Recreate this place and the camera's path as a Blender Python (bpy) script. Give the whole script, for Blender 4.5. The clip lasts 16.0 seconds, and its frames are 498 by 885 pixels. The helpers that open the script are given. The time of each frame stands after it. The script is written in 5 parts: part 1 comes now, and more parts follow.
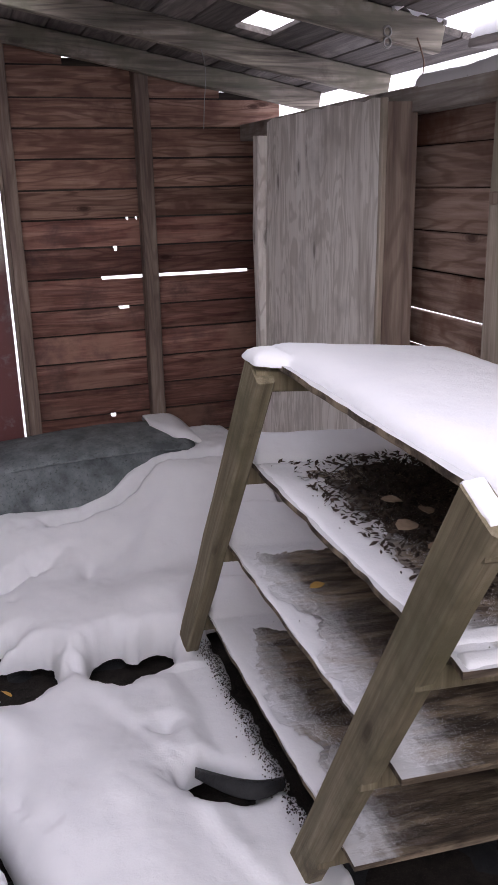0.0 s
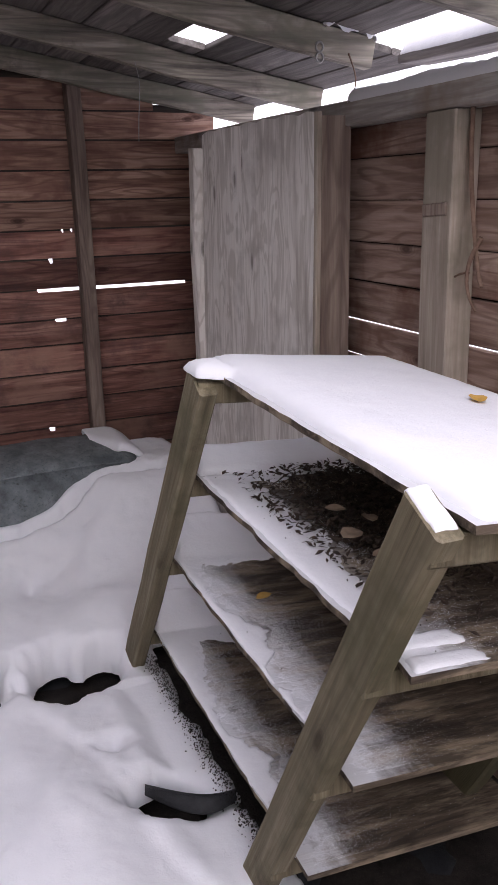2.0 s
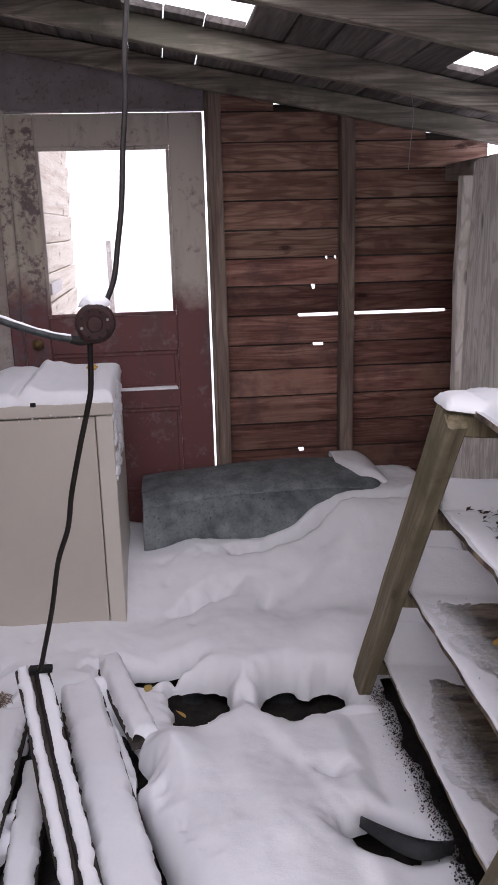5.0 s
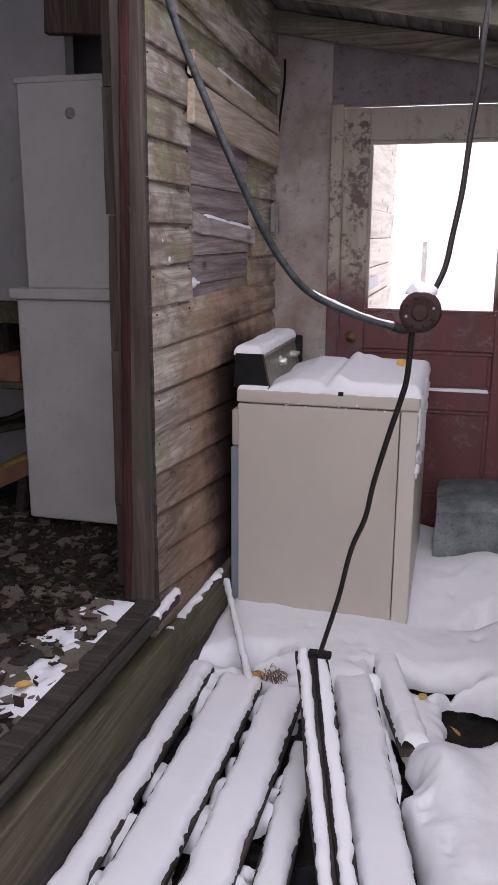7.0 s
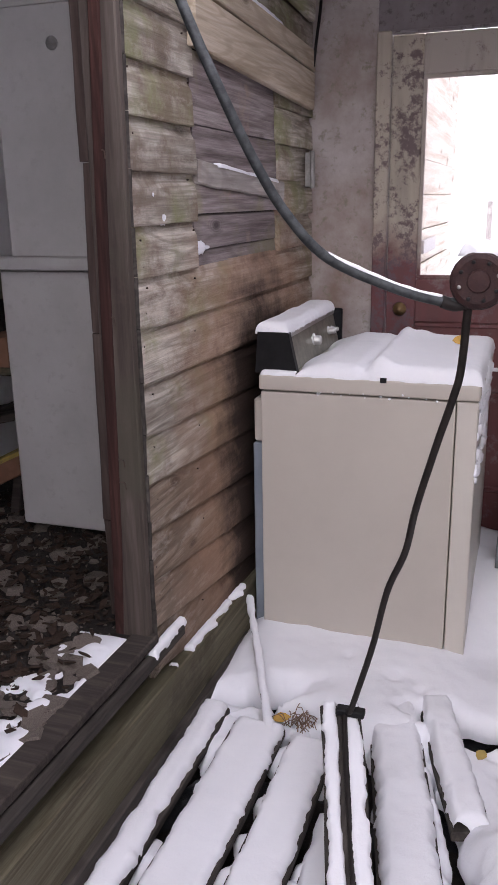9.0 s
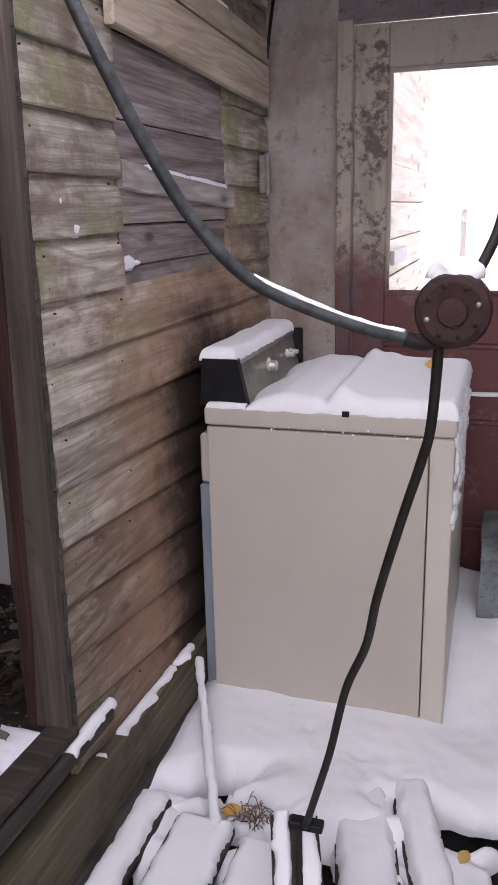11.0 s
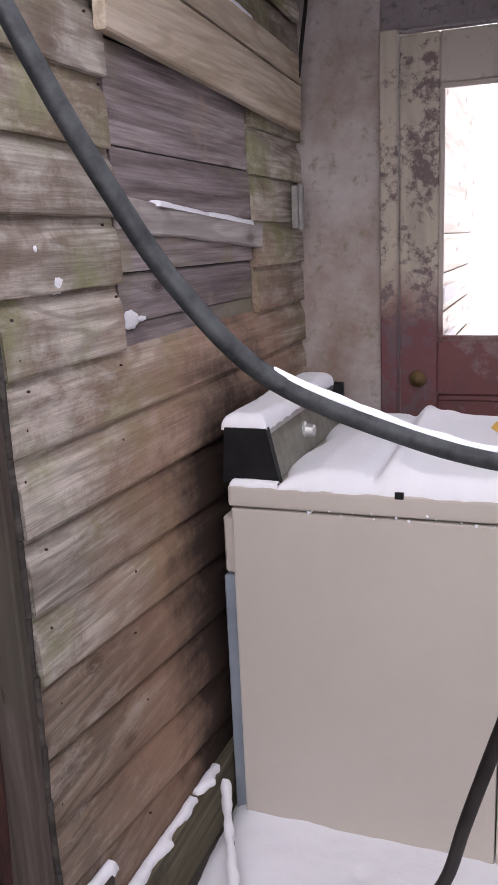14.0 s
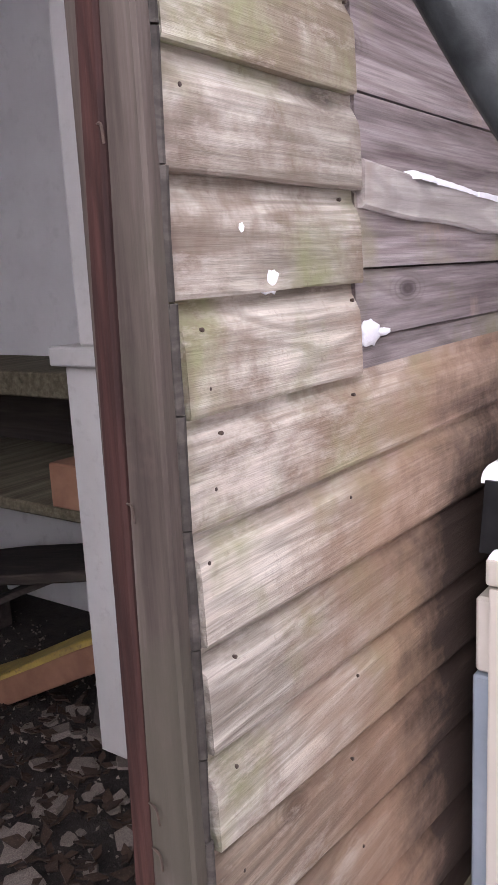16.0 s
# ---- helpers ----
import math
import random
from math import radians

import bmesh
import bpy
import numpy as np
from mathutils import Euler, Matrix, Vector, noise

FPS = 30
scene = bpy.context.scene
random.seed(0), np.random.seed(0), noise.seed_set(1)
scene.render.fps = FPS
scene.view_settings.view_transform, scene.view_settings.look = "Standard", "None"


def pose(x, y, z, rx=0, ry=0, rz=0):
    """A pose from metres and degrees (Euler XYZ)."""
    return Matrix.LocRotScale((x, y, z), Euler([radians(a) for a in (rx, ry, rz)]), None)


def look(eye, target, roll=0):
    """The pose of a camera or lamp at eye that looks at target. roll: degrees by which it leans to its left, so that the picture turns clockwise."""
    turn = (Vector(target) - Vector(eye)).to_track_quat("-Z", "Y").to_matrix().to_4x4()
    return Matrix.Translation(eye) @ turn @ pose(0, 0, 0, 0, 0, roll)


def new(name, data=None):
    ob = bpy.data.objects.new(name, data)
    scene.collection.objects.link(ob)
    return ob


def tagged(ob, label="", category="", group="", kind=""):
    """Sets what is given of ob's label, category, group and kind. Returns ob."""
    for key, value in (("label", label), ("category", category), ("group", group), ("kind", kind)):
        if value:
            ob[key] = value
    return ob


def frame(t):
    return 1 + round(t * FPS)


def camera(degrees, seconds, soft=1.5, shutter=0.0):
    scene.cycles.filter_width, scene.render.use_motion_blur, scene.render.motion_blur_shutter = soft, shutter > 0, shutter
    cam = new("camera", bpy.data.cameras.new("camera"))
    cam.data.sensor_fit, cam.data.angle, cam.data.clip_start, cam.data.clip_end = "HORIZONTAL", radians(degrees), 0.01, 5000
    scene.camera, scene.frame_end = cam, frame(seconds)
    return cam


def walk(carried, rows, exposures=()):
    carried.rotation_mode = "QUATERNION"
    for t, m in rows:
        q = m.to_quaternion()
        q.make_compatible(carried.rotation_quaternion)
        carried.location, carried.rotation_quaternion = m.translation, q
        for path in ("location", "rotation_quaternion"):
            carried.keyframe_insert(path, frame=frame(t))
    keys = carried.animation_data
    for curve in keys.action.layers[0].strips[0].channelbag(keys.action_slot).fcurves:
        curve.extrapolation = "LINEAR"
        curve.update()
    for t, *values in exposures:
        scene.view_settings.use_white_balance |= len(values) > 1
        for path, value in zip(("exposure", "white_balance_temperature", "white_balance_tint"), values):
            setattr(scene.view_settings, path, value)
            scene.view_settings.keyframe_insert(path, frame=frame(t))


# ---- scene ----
cam = camera(33.7, 16.0)
PATH = [
    (0, (-0.008, -0.092, 1.558), (0.614, 1.712, 0.958), -1.4),
    (0.5, (-0.019, -0.084, 1.558), (0.659, 1.702, 0.964), -1.5),
    (1, (-0.018, -0.086, 1.56), (0.719, 1.677, 0.97), -1.2),
    (1.5, (-0.012, -0.082, 1.556), (0.794, 1.65, 0.966), -0.9),
    (2, (-0.016, -0.089, 1.561), (0.745, 1.668, 0.982), -1.4),
    (2.5, (-0.015, -0.084, 1.562), (0.64, 1.723, 1.007), -1.7),
    (3, (-0.019, -0.089, 1.565), (0.509, 1.763, 1.024), -2.2),
    (3.5, (-0.022, -0.082, 1.562), (0.38, 1.804, 1.033), -2.3),
    (6, (-0.002, -0.097, 1.571), (-0.106, 1.838, 1.074), -1.0),
    (6.5, (-0.006, -0.088, 1.542), (-0.347, 1.824, 1.063), -0.6),
    (7, (-0.061, -0.046, 1.527), (-0.56, 1.828, 1.035), 0.2),
    (7.5, (-0.073, 0.155, 1.489), (-0.746, 1.974, 1.004), -0.1),
    (8, (-0.078, 0.28, 1.491), (-0.708, 2.097, 0.941), -0.3),
    (10.5, (-0.092, 0.782, 1.477), (-0.74, 2.589, 0.914), -2.1),
    (11, (-0.106, 0.862, 1.48), (-0.692, 2.695, 0.935), -1.3),
    (11.5, (-0.111, 0.962, 1.483), (-0.755, 2.792, 0.995), -1.9),
    (12, (-0.094, 1.007, 1.493), (-0.754, 2.829, 0.998), -2.2),
    (12.5, (-0.061, 1.031, 1.487), (-0.675, 2.87, 0.994), -2.6),
    (13, (-0.106, 1.104, 1.491), (-0.656, 2.958, 0.979), -3.7),
    (13.5, (-0.158, 1.211, 1.511), (-0.748, 3.061, 1.029), -3.1),
    (14, (-0.212, 1.26, 1.5), (-0.892, 3.081, 1.028), -2.6),
    (14.5, (-0.289, 1.35, 1.462), (-1.178, 3.078, 0.989), -2.8),
    (15, (-0.353, 1.439, 1.467), (-1.359, 3.104, 1.0), -3.4),
    (15.5, (-0.39, 1.558, 1.465), (-1.491, 3.17, 1.028), -3.4),
    (16, (-0.445, 1.654, 1.459), (-1.596, 3.238, 1.048), -2.9),
]
walk(cam, [(t, look(eye, target, roll)) for t, eye, target, roll in PATH],
     exposures=[(0, 0.3), (3.5, 0.3), (6, 0.1), (7, 0.3), (7.5, 0.52), (8, 0.55), (11, 0.52), (12.5, 0.3), (13, 0.28), (14.5, 1.05), (16, 1.65)])

# ---- light ----
world = bpy.data.worlds.new("overcast_sky")
scene.world = world
world.use_nodes = True
wn = world.node_tree.nodes
sky = wn.new("ShaderNodeTexSky")
sky.sky_type, sky.sun_disc = "NISHITA", False
sky.sun_elevation, sky.sun_rotation = radians(27), radians(188)
sky.air_density, sky.dust_density, sky.ozone_density = 1.0, 4.0, 1.0
cloud = wn.new("ShaderNodeMix")
cloud.data_type = "RGBA"
cloud.inputs[0].default_value = 0.9
cloud.inputs[7].default_value = (15.6, 14.7, 16.9, 1)
world.node_tree.links.new(sky.outputs["Color"], cloud.inputs[6])
world.node_tree.links.new(cloud.outputs[2], wn["Background"].inputs["Color"])
wn["Background"].inputs["Strength"].default_value = 0.14
sun_data = bpy.data.lights.new("overcast_sun", "SUN")
sun_data.energy, sun_data.angle, sun_data.color = 0.7, radians(60), (0.98, 0.965, 1.0)
sun = new("overcast_sun", sun_data)
sun.matrix_world = look((-0.6, -4.0, 3.4), (0.2, 1.6, 0.6))


# ---- materials ----
def nodes_of(name, rough=0.8, metal=0.0, spec=0.3):
    m = bpy.data.materials.new(name)
    m.use_nodes = True
    b = m.node_tree.nodes["Principled BSDF"]
    b.inputs["Roughness"].default_value = rough
    b.inputs["Metallic"].default_value = metal
    b.inputs["Specular IOR Level"].default_value = spec
    return m, m.node_tree, b


def add(nt, kind, **values):
    n = nt.nodes.new("ShaderNode" + kind)
    for key, v in values.items():
        key = key.replace("_", " ")
        if isinstance(v, bpy.types.NodeSocket):
            nt.links.new(v, n.inputs[key])
        else:
            n.inputs[key].default_value = v
    return n


def ramp(nt, fac, *stops):
    n = nt.nodes.new("ShaderNodeValToRGB")
    nt.links.new(fac, n.inputs["Fac"])
    e = n.color_ramp.elements
    while len(e) < len(stops):
        e.new(0.5)
    for el, (p, c) in zip(e, stops):
        el.position = p
        el.color = (*c, 1) if isinstance(c, tuple) else (c, c, c, 1)
    return n.outputs["Color"]


def mix(nt, fac, a, b, blend="MIX"):
    n = nt.nodes.new("ShaderNodeMix")
    n.data_type, n.blend_type = "RGBA", blend
    for i, v in ((0, fac), (6, a), (7, b)):
        if isinstance(v, bpy.types.NodeSocket):
            nt.links.new(v, n.inputs[i])
        else:
            n.inputs[i].default_value = (*v, 1) if isinstance(v, tuple) else v
    return n.outputs[2]


def math_node(nt, op, a, b=0.0):
    n = nt.nodes.new("ShaderNodeMath")
    n.operation = op
    for i, v in enumerate((a, b)):
        if isinstance(v, bpy.types.NodeSocket):
            nt.links.new(v, n.inputs[i])
        else:
            n.inputs[i].default_value = v
    return n.outputs[0]


def coords(nt, scale=(1, 1, 1), shift=True):
    tc = nt.nodes.new("ShaderNodeTexCoord")
    src = tc.outputs["Object"]
    if shift:
        oi = nt.nodes.new("ShaderNodeObjectInfo")
        sc = add(nt, "CombineXYZ", X=math_node(nt, "MULTIPLY", oi.outputs["Random"], 37.7),
                 Y=math_node(nt, "MULTIPLY", oi.outputs["Random"], 71.3), Z=math_node(nt, "MULTIPLY", oi.outputs["Random"], 23.1))
        va = nt.nodes.new("ShaderNodeVectorMath")
        nt.links.new(src, va.inputs[0]), nt.links.new(sc.outputs[0], va.inputs[1])
        src = va.outputs[0]
    return add(nt, "Mapping", Vector=src, Scale=scale).outputs[0]


def noise_tex(nt, vec, scale, detail=6.0, rough=0.6, distort=0.0):
    return add(nt, "TexNoise", Vector=vec, Scale=scale, Detail=detail, Roughness=rough, Distortion=distort).outputs["Fac"]


def bump(nt, bsdf, height, strength=0.3, dist=0.004):
    b = add(nt, "Bump", Strength=strength, Distance=dist, Height=height)
    nt.links.new(b.outputs[0], bsdf.inputs["Normal"])


def wood(name, dark, mid, light, axis=0, stain=None, stain_at=(0.5, 0.62), stain2=None, stain2_at=(0.58, 0.7), rough=0.85, relief=0.5, knots=True, vary=0.35, wavy=0.0, grain=1.0, rings=16.0, ring_mix=0.45, bleach=False, figure=(5.0, 0.55), streak=1.0, stain_shade=None, dust=None, fine_mix=0.55, fine_low=0.6):
    m, nt, b = nodes_of(name, rough, 0, 0.25)
    along = [16.0 * grain] * 3
    along[axis] = 1.1
    fine = [95.0 * grain] * 3
    fine[axis] = 2.6
    g = noise_tex(nt, coords(nt, along), 1.6, 7, 0.62, 0.15)
    slow = [figure[0]] * 3
    slow[axis] = figure[1]
    ring = math_node(nt, "SINE", math_node(nt, "MULTIPLY", noise_tex(nt, coords(nt, slow), 1.3, 2, 0.45, wavy), rings * 6.28))
    f = noise_tex(nt, coords(nt, fine), 1.5, 4, 0.7)
    col = ramp(nt, g, (0.3, dark), (0.5, mid), (0.7, light))
    col = mix(nt, fine_mix, col, ramp(nt, f, (0.3, fine_low), (0.6, 1.0)), "MULTIPLY")
    col = mix(nt, math_node(nt, "MULTIPLY", ramp(nt, math_node(nt, "ADD", math_node(nt, "MULTIPLY", ring, 0.5), 0.5), (0.55, 0.0), (0.95, 1.0)), ring_mix), col, dark)
    height = math_node(nt, "ADD", g, math_node(nt, "MULTIPLY", f, 0.6))
    if knots:
        kv = [5.5] * 3
        kv[axis] = 2.2
        sep = add(nt, "SeparateXYZ", Vector=coords(nt, kv)).outputs
        across = sep["Z"] if axis < 2 else math_node(nt, "ADD", sep["X"], sep["Y"])
        v = add(nt, "TexVoronoi", Vector=add(nt, "CombineXYZ", X=sep["XYZ"[axis]], Y=across).outputs[0], Scale=1.25)
        v.voronoi_dimensions = "2D"
        wob = math_node(nt, "ADD", v.outputs["Distance"], math_node(nt, "MULTIPLY", g, 0.05))
        some = ramp(nt, add(nt, "SeparateColor", Color=v.outputs["Color"]).outputs["Red"], (0.72, 0.0), (0.76, 1.0))
        halo = math_node(nt, "MULTIPLY", some, math_node(nt, "MULTIPLY", ramp(nt, math_node(nt, "SINE", math_node(nt, "MULTIPLY", wob, 130.0)), (0.0, 0.0), (0.9, 1.0)), ramp(nt, wob, (0.10, 0.4), (0.26, 0.0))))
        col = mix(nt, halo, col, dark)
        k = ramp(nt, wob, (0.075, 1.0), (0.105, 0.55), (0.14, 0.18), (0.24, 0.0))
        col = mix(nt, math_node(nt, "MULTIPLY", k, math_node(nt, "MULTIPLY", some, 0.85)), col, tuple(c * 0.5 for c in dark))
    if stain:
        sv = [2.2 * streak] * 3
        sv[axis] = 2.2
        s = noise_tex(nt, coords(nt, sv), 1.0, 5, 0.65)
        col = mix(nt, ramp(nt, s, (stain_at[0], 0.0), (stain_at[1], 0.85)), col, mix(nt, g, tuple(c * 0.6 for c in stain), stain))
    if stain2:
        sv = [1.7 * streak] * 3
        sv[axis] = 1.7
        s = noise_tex(nt, coords(nt, sv), 1.7, 6, 0.7)
        col = mix(nt, ramp(nt, s, (stain2_at[0], 0.0), (stain2_at[1], 0.8)), col, mix(nt, f, tuple(c * 0.6 for c in stain2), stain2))
    if bleach:
        sv = [9.0] * 3
        sv[axis] = 2.5
        s = noise_tex(nt, coords(nt, sv), 1.4, 7, 0.75)
        col = mix(nt, ramp(nt, s, (0.52, 0.0), (0.66, 0.6)), col, (0.64, 0.58, 0.51))
        s = noise_tex(nt, coords(nt, (1, 1, 1)), 26, 5, 0.8)
        col = mix(nt, ramp(nt, s, (0.6, 0.0), (0.72, 0.5)), col, (0.17, 0.12, 0.09))
    if stain_shade:
        # brown stain, with the shade beside the washer painted near-black into its core
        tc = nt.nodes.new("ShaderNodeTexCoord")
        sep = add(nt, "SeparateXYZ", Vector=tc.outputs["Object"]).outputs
        dy = math_node(nt, "ABSOLUTE", math_node(nt, "SUBTRACT", sep["Y"], stain_shade[0]))
        dz = math_node(nt, "MAXIMUM", math_node(nt, "SUBTRACT", sep["Z"], stain_shade[1]), 0.0)
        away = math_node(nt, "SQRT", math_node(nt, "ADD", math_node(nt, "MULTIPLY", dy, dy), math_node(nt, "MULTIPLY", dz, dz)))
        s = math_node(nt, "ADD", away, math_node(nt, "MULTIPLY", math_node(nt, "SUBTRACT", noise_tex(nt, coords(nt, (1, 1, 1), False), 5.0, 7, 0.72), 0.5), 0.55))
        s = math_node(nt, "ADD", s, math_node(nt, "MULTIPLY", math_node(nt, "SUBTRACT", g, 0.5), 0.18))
        col = mix(nt, ramp(nt, s, (stain_shade[2] + 0.08, 0.85), (stain_shade[2] + 0.46, 0.0)), col, mix(nt, g, (0.17, 0.092, 0.058), (0.50, 0.335, 0.235)))
        col = mix(nt, ramp(nt, s, (stain_shade[2] - 0.14, 0.96), (stain_shade[2] + 0.1, 0.0)), col, mix(nt, g, (0.012, 0.009, 0.008), (0.07, 0.046, 0.037)))
    if dust:
        tc = nt.nodes.new("ShaderNodeTexCoord")
        s = add(nt, "SeparateXYZ", Vector=tc.outputs["Object"]).outputs["X"]
        s = math_node(nt, "ADD", s, math_node(nt, "MULTIPLY", math_node(nt, "SUBTRACT", noise_tex(nt, coords(nt, (6, 2, 6)), 1.5, 8, 0.75), 0.5), 0.34))
        s = math_node(nt, "ADD", s, math_node(nt, "MULTIPLY", math_node(nt, "SUBTRACT", f, 0.5), 0.12))
        up = add(nt, "SeparateXYZ", Vector=nt.nodes.new("ShaderNodeNewGeometry").outputs["Normal"]).outputs["Z"]
        lying = ramp(nt, up, (0.6, 0.0), (0.85, 1.0))
        col = mix(nt, math_node(nt, "MULTIPLY", lying, ramp(nt, s, (dust[0], 0.85), ((dust[0] + dust[1]) / 2, 0.35), (dust[1], 0.0))), col, (0.78, 0.79, 0.82))
    oi = nt.nodes.new("ShaderNodeObjectInfo")
    col = mix(nt, 1.0, col, ramp(nt, oi.outputs["Random"], (0.0, 1 - vary), (1.0, 1 + 0.2 * vary)), "MULTIPLY")
    nt.links.new(col, b.inputs["Base Color"])
    bump(nt, b, height, relief, 0.004)
    return m


def plain(name, c1, c2, scale=6.0, rough=0.6, metal=0.0, relief=0.1, spec=0.3, c3=None, dist=0.003):
    m, nt, b = nodes_of(name, rough, metal, spec)
    v = coords(nt)
    n1, n2 = noise_tex(nt, v, scale, 6, 0.65), noise_tex(nt, v, scale * 9, 4, 0.7)
    col = mix(nt, ramp(nt, n1, (0.35, 0.0), (0.65, 1.0)), c1, c2)
    if c3:
        col = mix(nt, ramp(nt, n2, (0.55, 0.0), (0.7, 0.8)), col, c3)
    nt.links.new(col, b.inputs["Base Color"])
    bump(nt, b, math_node(nt, "ADD", n1, n2), relief, dist)
    return m


def snow_material():
    m, nt, b = nodes_of("snow", 0.75, 0, 0.15)
    v = coords(nt, shift=False)
    n1, n2 = noise_tex(nt, v, 14, 5, 0.6), noise_tex(nt, v, 170, 3, 0.7)
    nt.links.new(mix(nt, n1, (0.78, 0.79, 0.83), (0.85, 0.85, 0.875)), b.inputs["Base Color"])
    n3 = noise_tex(nt, v, 48, 4, 0.65)
    bump(nt, b, math_node(nt, "ADD", math_node(nt, "ADD", n1, math_node(nt, "MULTIPLY", n3, 0.5)), math_node(nt, "MULTIPLY", n2, 0.4)), 0.35, 0.007)
    return m


def paint_layers(name, upper, lower, bare, line, flake=(0.5, 0.58), rough=0.55, grime=(0.08, 0.06, 0.06)):
    """Old paint: a pale coat that has flaked off above a height, a dark coat below it, bare wood in the gaps."""
    m, nt, b = nodes_of(name, rough, 0, 0.3)
    v = coords(nt, shift=False)
    tc = nt.nodes.new("ShaderNodeTexCoord")
    z = add(nt, "SeparateXYZ", Vector=tc.outputs["Object"]).outputs["Z"]
    n1, n2, n3 = noise_tex(nt, v, 7, 8, 0.7), noise_tex(nt, v, 38, 6, 0.75), noise_tex(nt, coords(nt, (3, 3, 0.5), False), 3, 6, 0.6)
    edge = math_node(nt, "ADD", z, math_node(nt, "MULTIPLY", math_node(nt, "SUBTRACT", n1, 0.5), 0.35))
    pale = ramp(nt, math_node(nt, "SUBTRACT", edge, line - 0.5), (0.42, 0.0), (0.58, 1.0))
    col = mix(nt, pale, lower, upper)
    fl = ramp(nt, math_node(nt, "ADD", math_node(nt, "MULTIPLY", n1, 0.6), math_node(nt, "MULTIPLY", n2, 0.4)), (flake[0], 0.0), (flake[1], 0.9))
    col = mix(nt, fl, col, bare)
    col = mix(nt, ramp(nt, n3, (0.5, 0.0), (0.75, 0.5)), col, grime)
    nt.links.new(col, b.inputs["Base Color"])
    bump(nt, b, math_node(nt, "ADD", fl, n2), 0.25, 0.002)
    return m


SNOW = snow_material()
RED_BOARD = wood("red_brown_boards", (0.10, 0.04, 0.036), (0.30, 0.145, 0.115), (0.50, 0.29, 0.235), 0, stain=(0.38, 0.22, 0.17), stain_at=(0.5, 0.64), stain2=(0.15, 0.085, 0.08), stain2_at=(0.5, 0.64), vary=0.5, ring_mix=0.5, rings=8, figure=(11.0, 1.0), fine_mix=0.7, fine_low=0.5)
TAN_BOARD = wood("tan_brown_boards", (0.14, 0.07, 0.055), (0.39, 0.23, 0.175), (0.58, 0.39, 0.31), 0, stain=(0.24, 0.12, 0.095), stain_at=(0.5, 0.64), stain2=(0.17, 0.10, 0.09), vary=0.4, ring_mix=0.55, rings=8, figure=(11.0, 1.3))
RIGHT_BOARD = wood("weathered_tan_boards", (0.17, 0.098, 0.075), (0.39, 0.27, 0.22), (0.52, 0.385, 0.32), 1, stain=(0.20, 0.085, 0.055), stain_at=(0.5, 0.64), vary=0.3, ring_mix=0.55, rings=7, figure=(10.0, 1.3))
SIDING = wood("weathered_siding", (0.21, 0.178, 0.143), (0.54, 0.487, 0.415), (0.76, 0.71, 0.625), 1, stain=(0.32, 0.325, 0.17), stain_at=(0.48, 0.58), stain2=(0.25, 0.185, 0.14), stain2_at=(0.5, 0.62), vary=0.25, ring_mix=0.55, rings=8, figure=(9.0, 1.2), relief=0.9, bleach=True, fine_mix=0.8, fine_low=0.5, stain_shade=(3.24, 0.86, 0.38))
# lowest boards: browner wood, darkened further to hold the shade low down
BROWN_SIDING = wood("brown_shaded_siding", (0.12, 0.085, 0.06), (0.34, 0.265, 0.20), (0.55, 0.465, 0.37), 1, stain=(0.20, 0.13, 0.09), stain_at=(0.5, 0.62), stain2=(0.25, 0.185, 0.14), stain2_at=(0.5, 0.62), vary=0.25, ring_mix=0.55, rings=8, figure=(9.0, 1.2), relief=0.9, bleach=True, fine_mix=0.8, fine_low=0.5, stain_shade=(3.24, 0.86, 0.38))
PATCH_WOOD = wood("purple_grey_boards", (0.13, 0.098, 0.095), (0.31, 0.262, 0.26), (0.50, 0.44, 0.425), 1, stain=(0.30, 0.275, 0.18), stain2=(0.47, 0.36, 0.285), vary=0.3, fine_mix=0.75, fine_low=0.5, ring_mix=0.3, grain=1.4)
PALE_BOARD = wood("pale_nailed_boards", (0.34, 0.27, 0.19), (0.52, 0.44, 0.34), (0.64, 0.56, 0.46), 1, vary=0.12)
GREY_SLAT = wood("silver_grey_slat", (0.24, 0.215, 0.20), (0.42, 0.385, 0.36), (0.57, 0.535, 0.505), 1, stain=(0.33, 0.26, 0.21), vary=0.1)
STUD = wood("grey_stud", (0.15, 0.105, 0.09), (0.28, 0.215, 0.18), (0.39, 0.32, 0.265), 2, vary=0.25)
# post timber taken darker: its base colour holds the shade it stands in
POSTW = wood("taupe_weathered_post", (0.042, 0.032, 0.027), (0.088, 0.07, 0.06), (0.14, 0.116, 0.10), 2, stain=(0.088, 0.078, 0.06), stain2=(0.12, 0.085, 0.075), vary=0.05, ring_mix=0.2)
PALE_STUD = wood("pale_grey_stud", (0.30, 0.245, 0.20), (0.44, 0.37, 0.31), (0.54, 0.47, 0.40), 2, stain=(0.33, 0.29, 0.23), vary=0.1, ring_mix=0.3)
RED_POST = wood("red_stained_batten", (0.018, 0.009, 0.008), (0.05, 0.021, 0.018), (0.11, 0.05, 0.04), 2, vary=0.1)
DARKRED = wood("broken_plaster_lath_edge", (0.05, 0.034, 0.03), (0.09, 0.064, 0.056), (0.145, 0.11, 0.095), 2)
RAFTER = wood("dark_rafter", (0.10, 0.09, 0.08), (0.32, 0.285, 0.24), (0.55, 0.485, 0.41), 0, stain=(0.24, 0.235, 0.18), stain2=(0.14, 0.115, 0.10), vary=0.25)
SHEATH = wood("dark_roof_boards", (0.10, 0.09, 0.085), (0.20, 0.18, 0.168), (0.30, 0.27, 0.255), 1, vary=0.45)
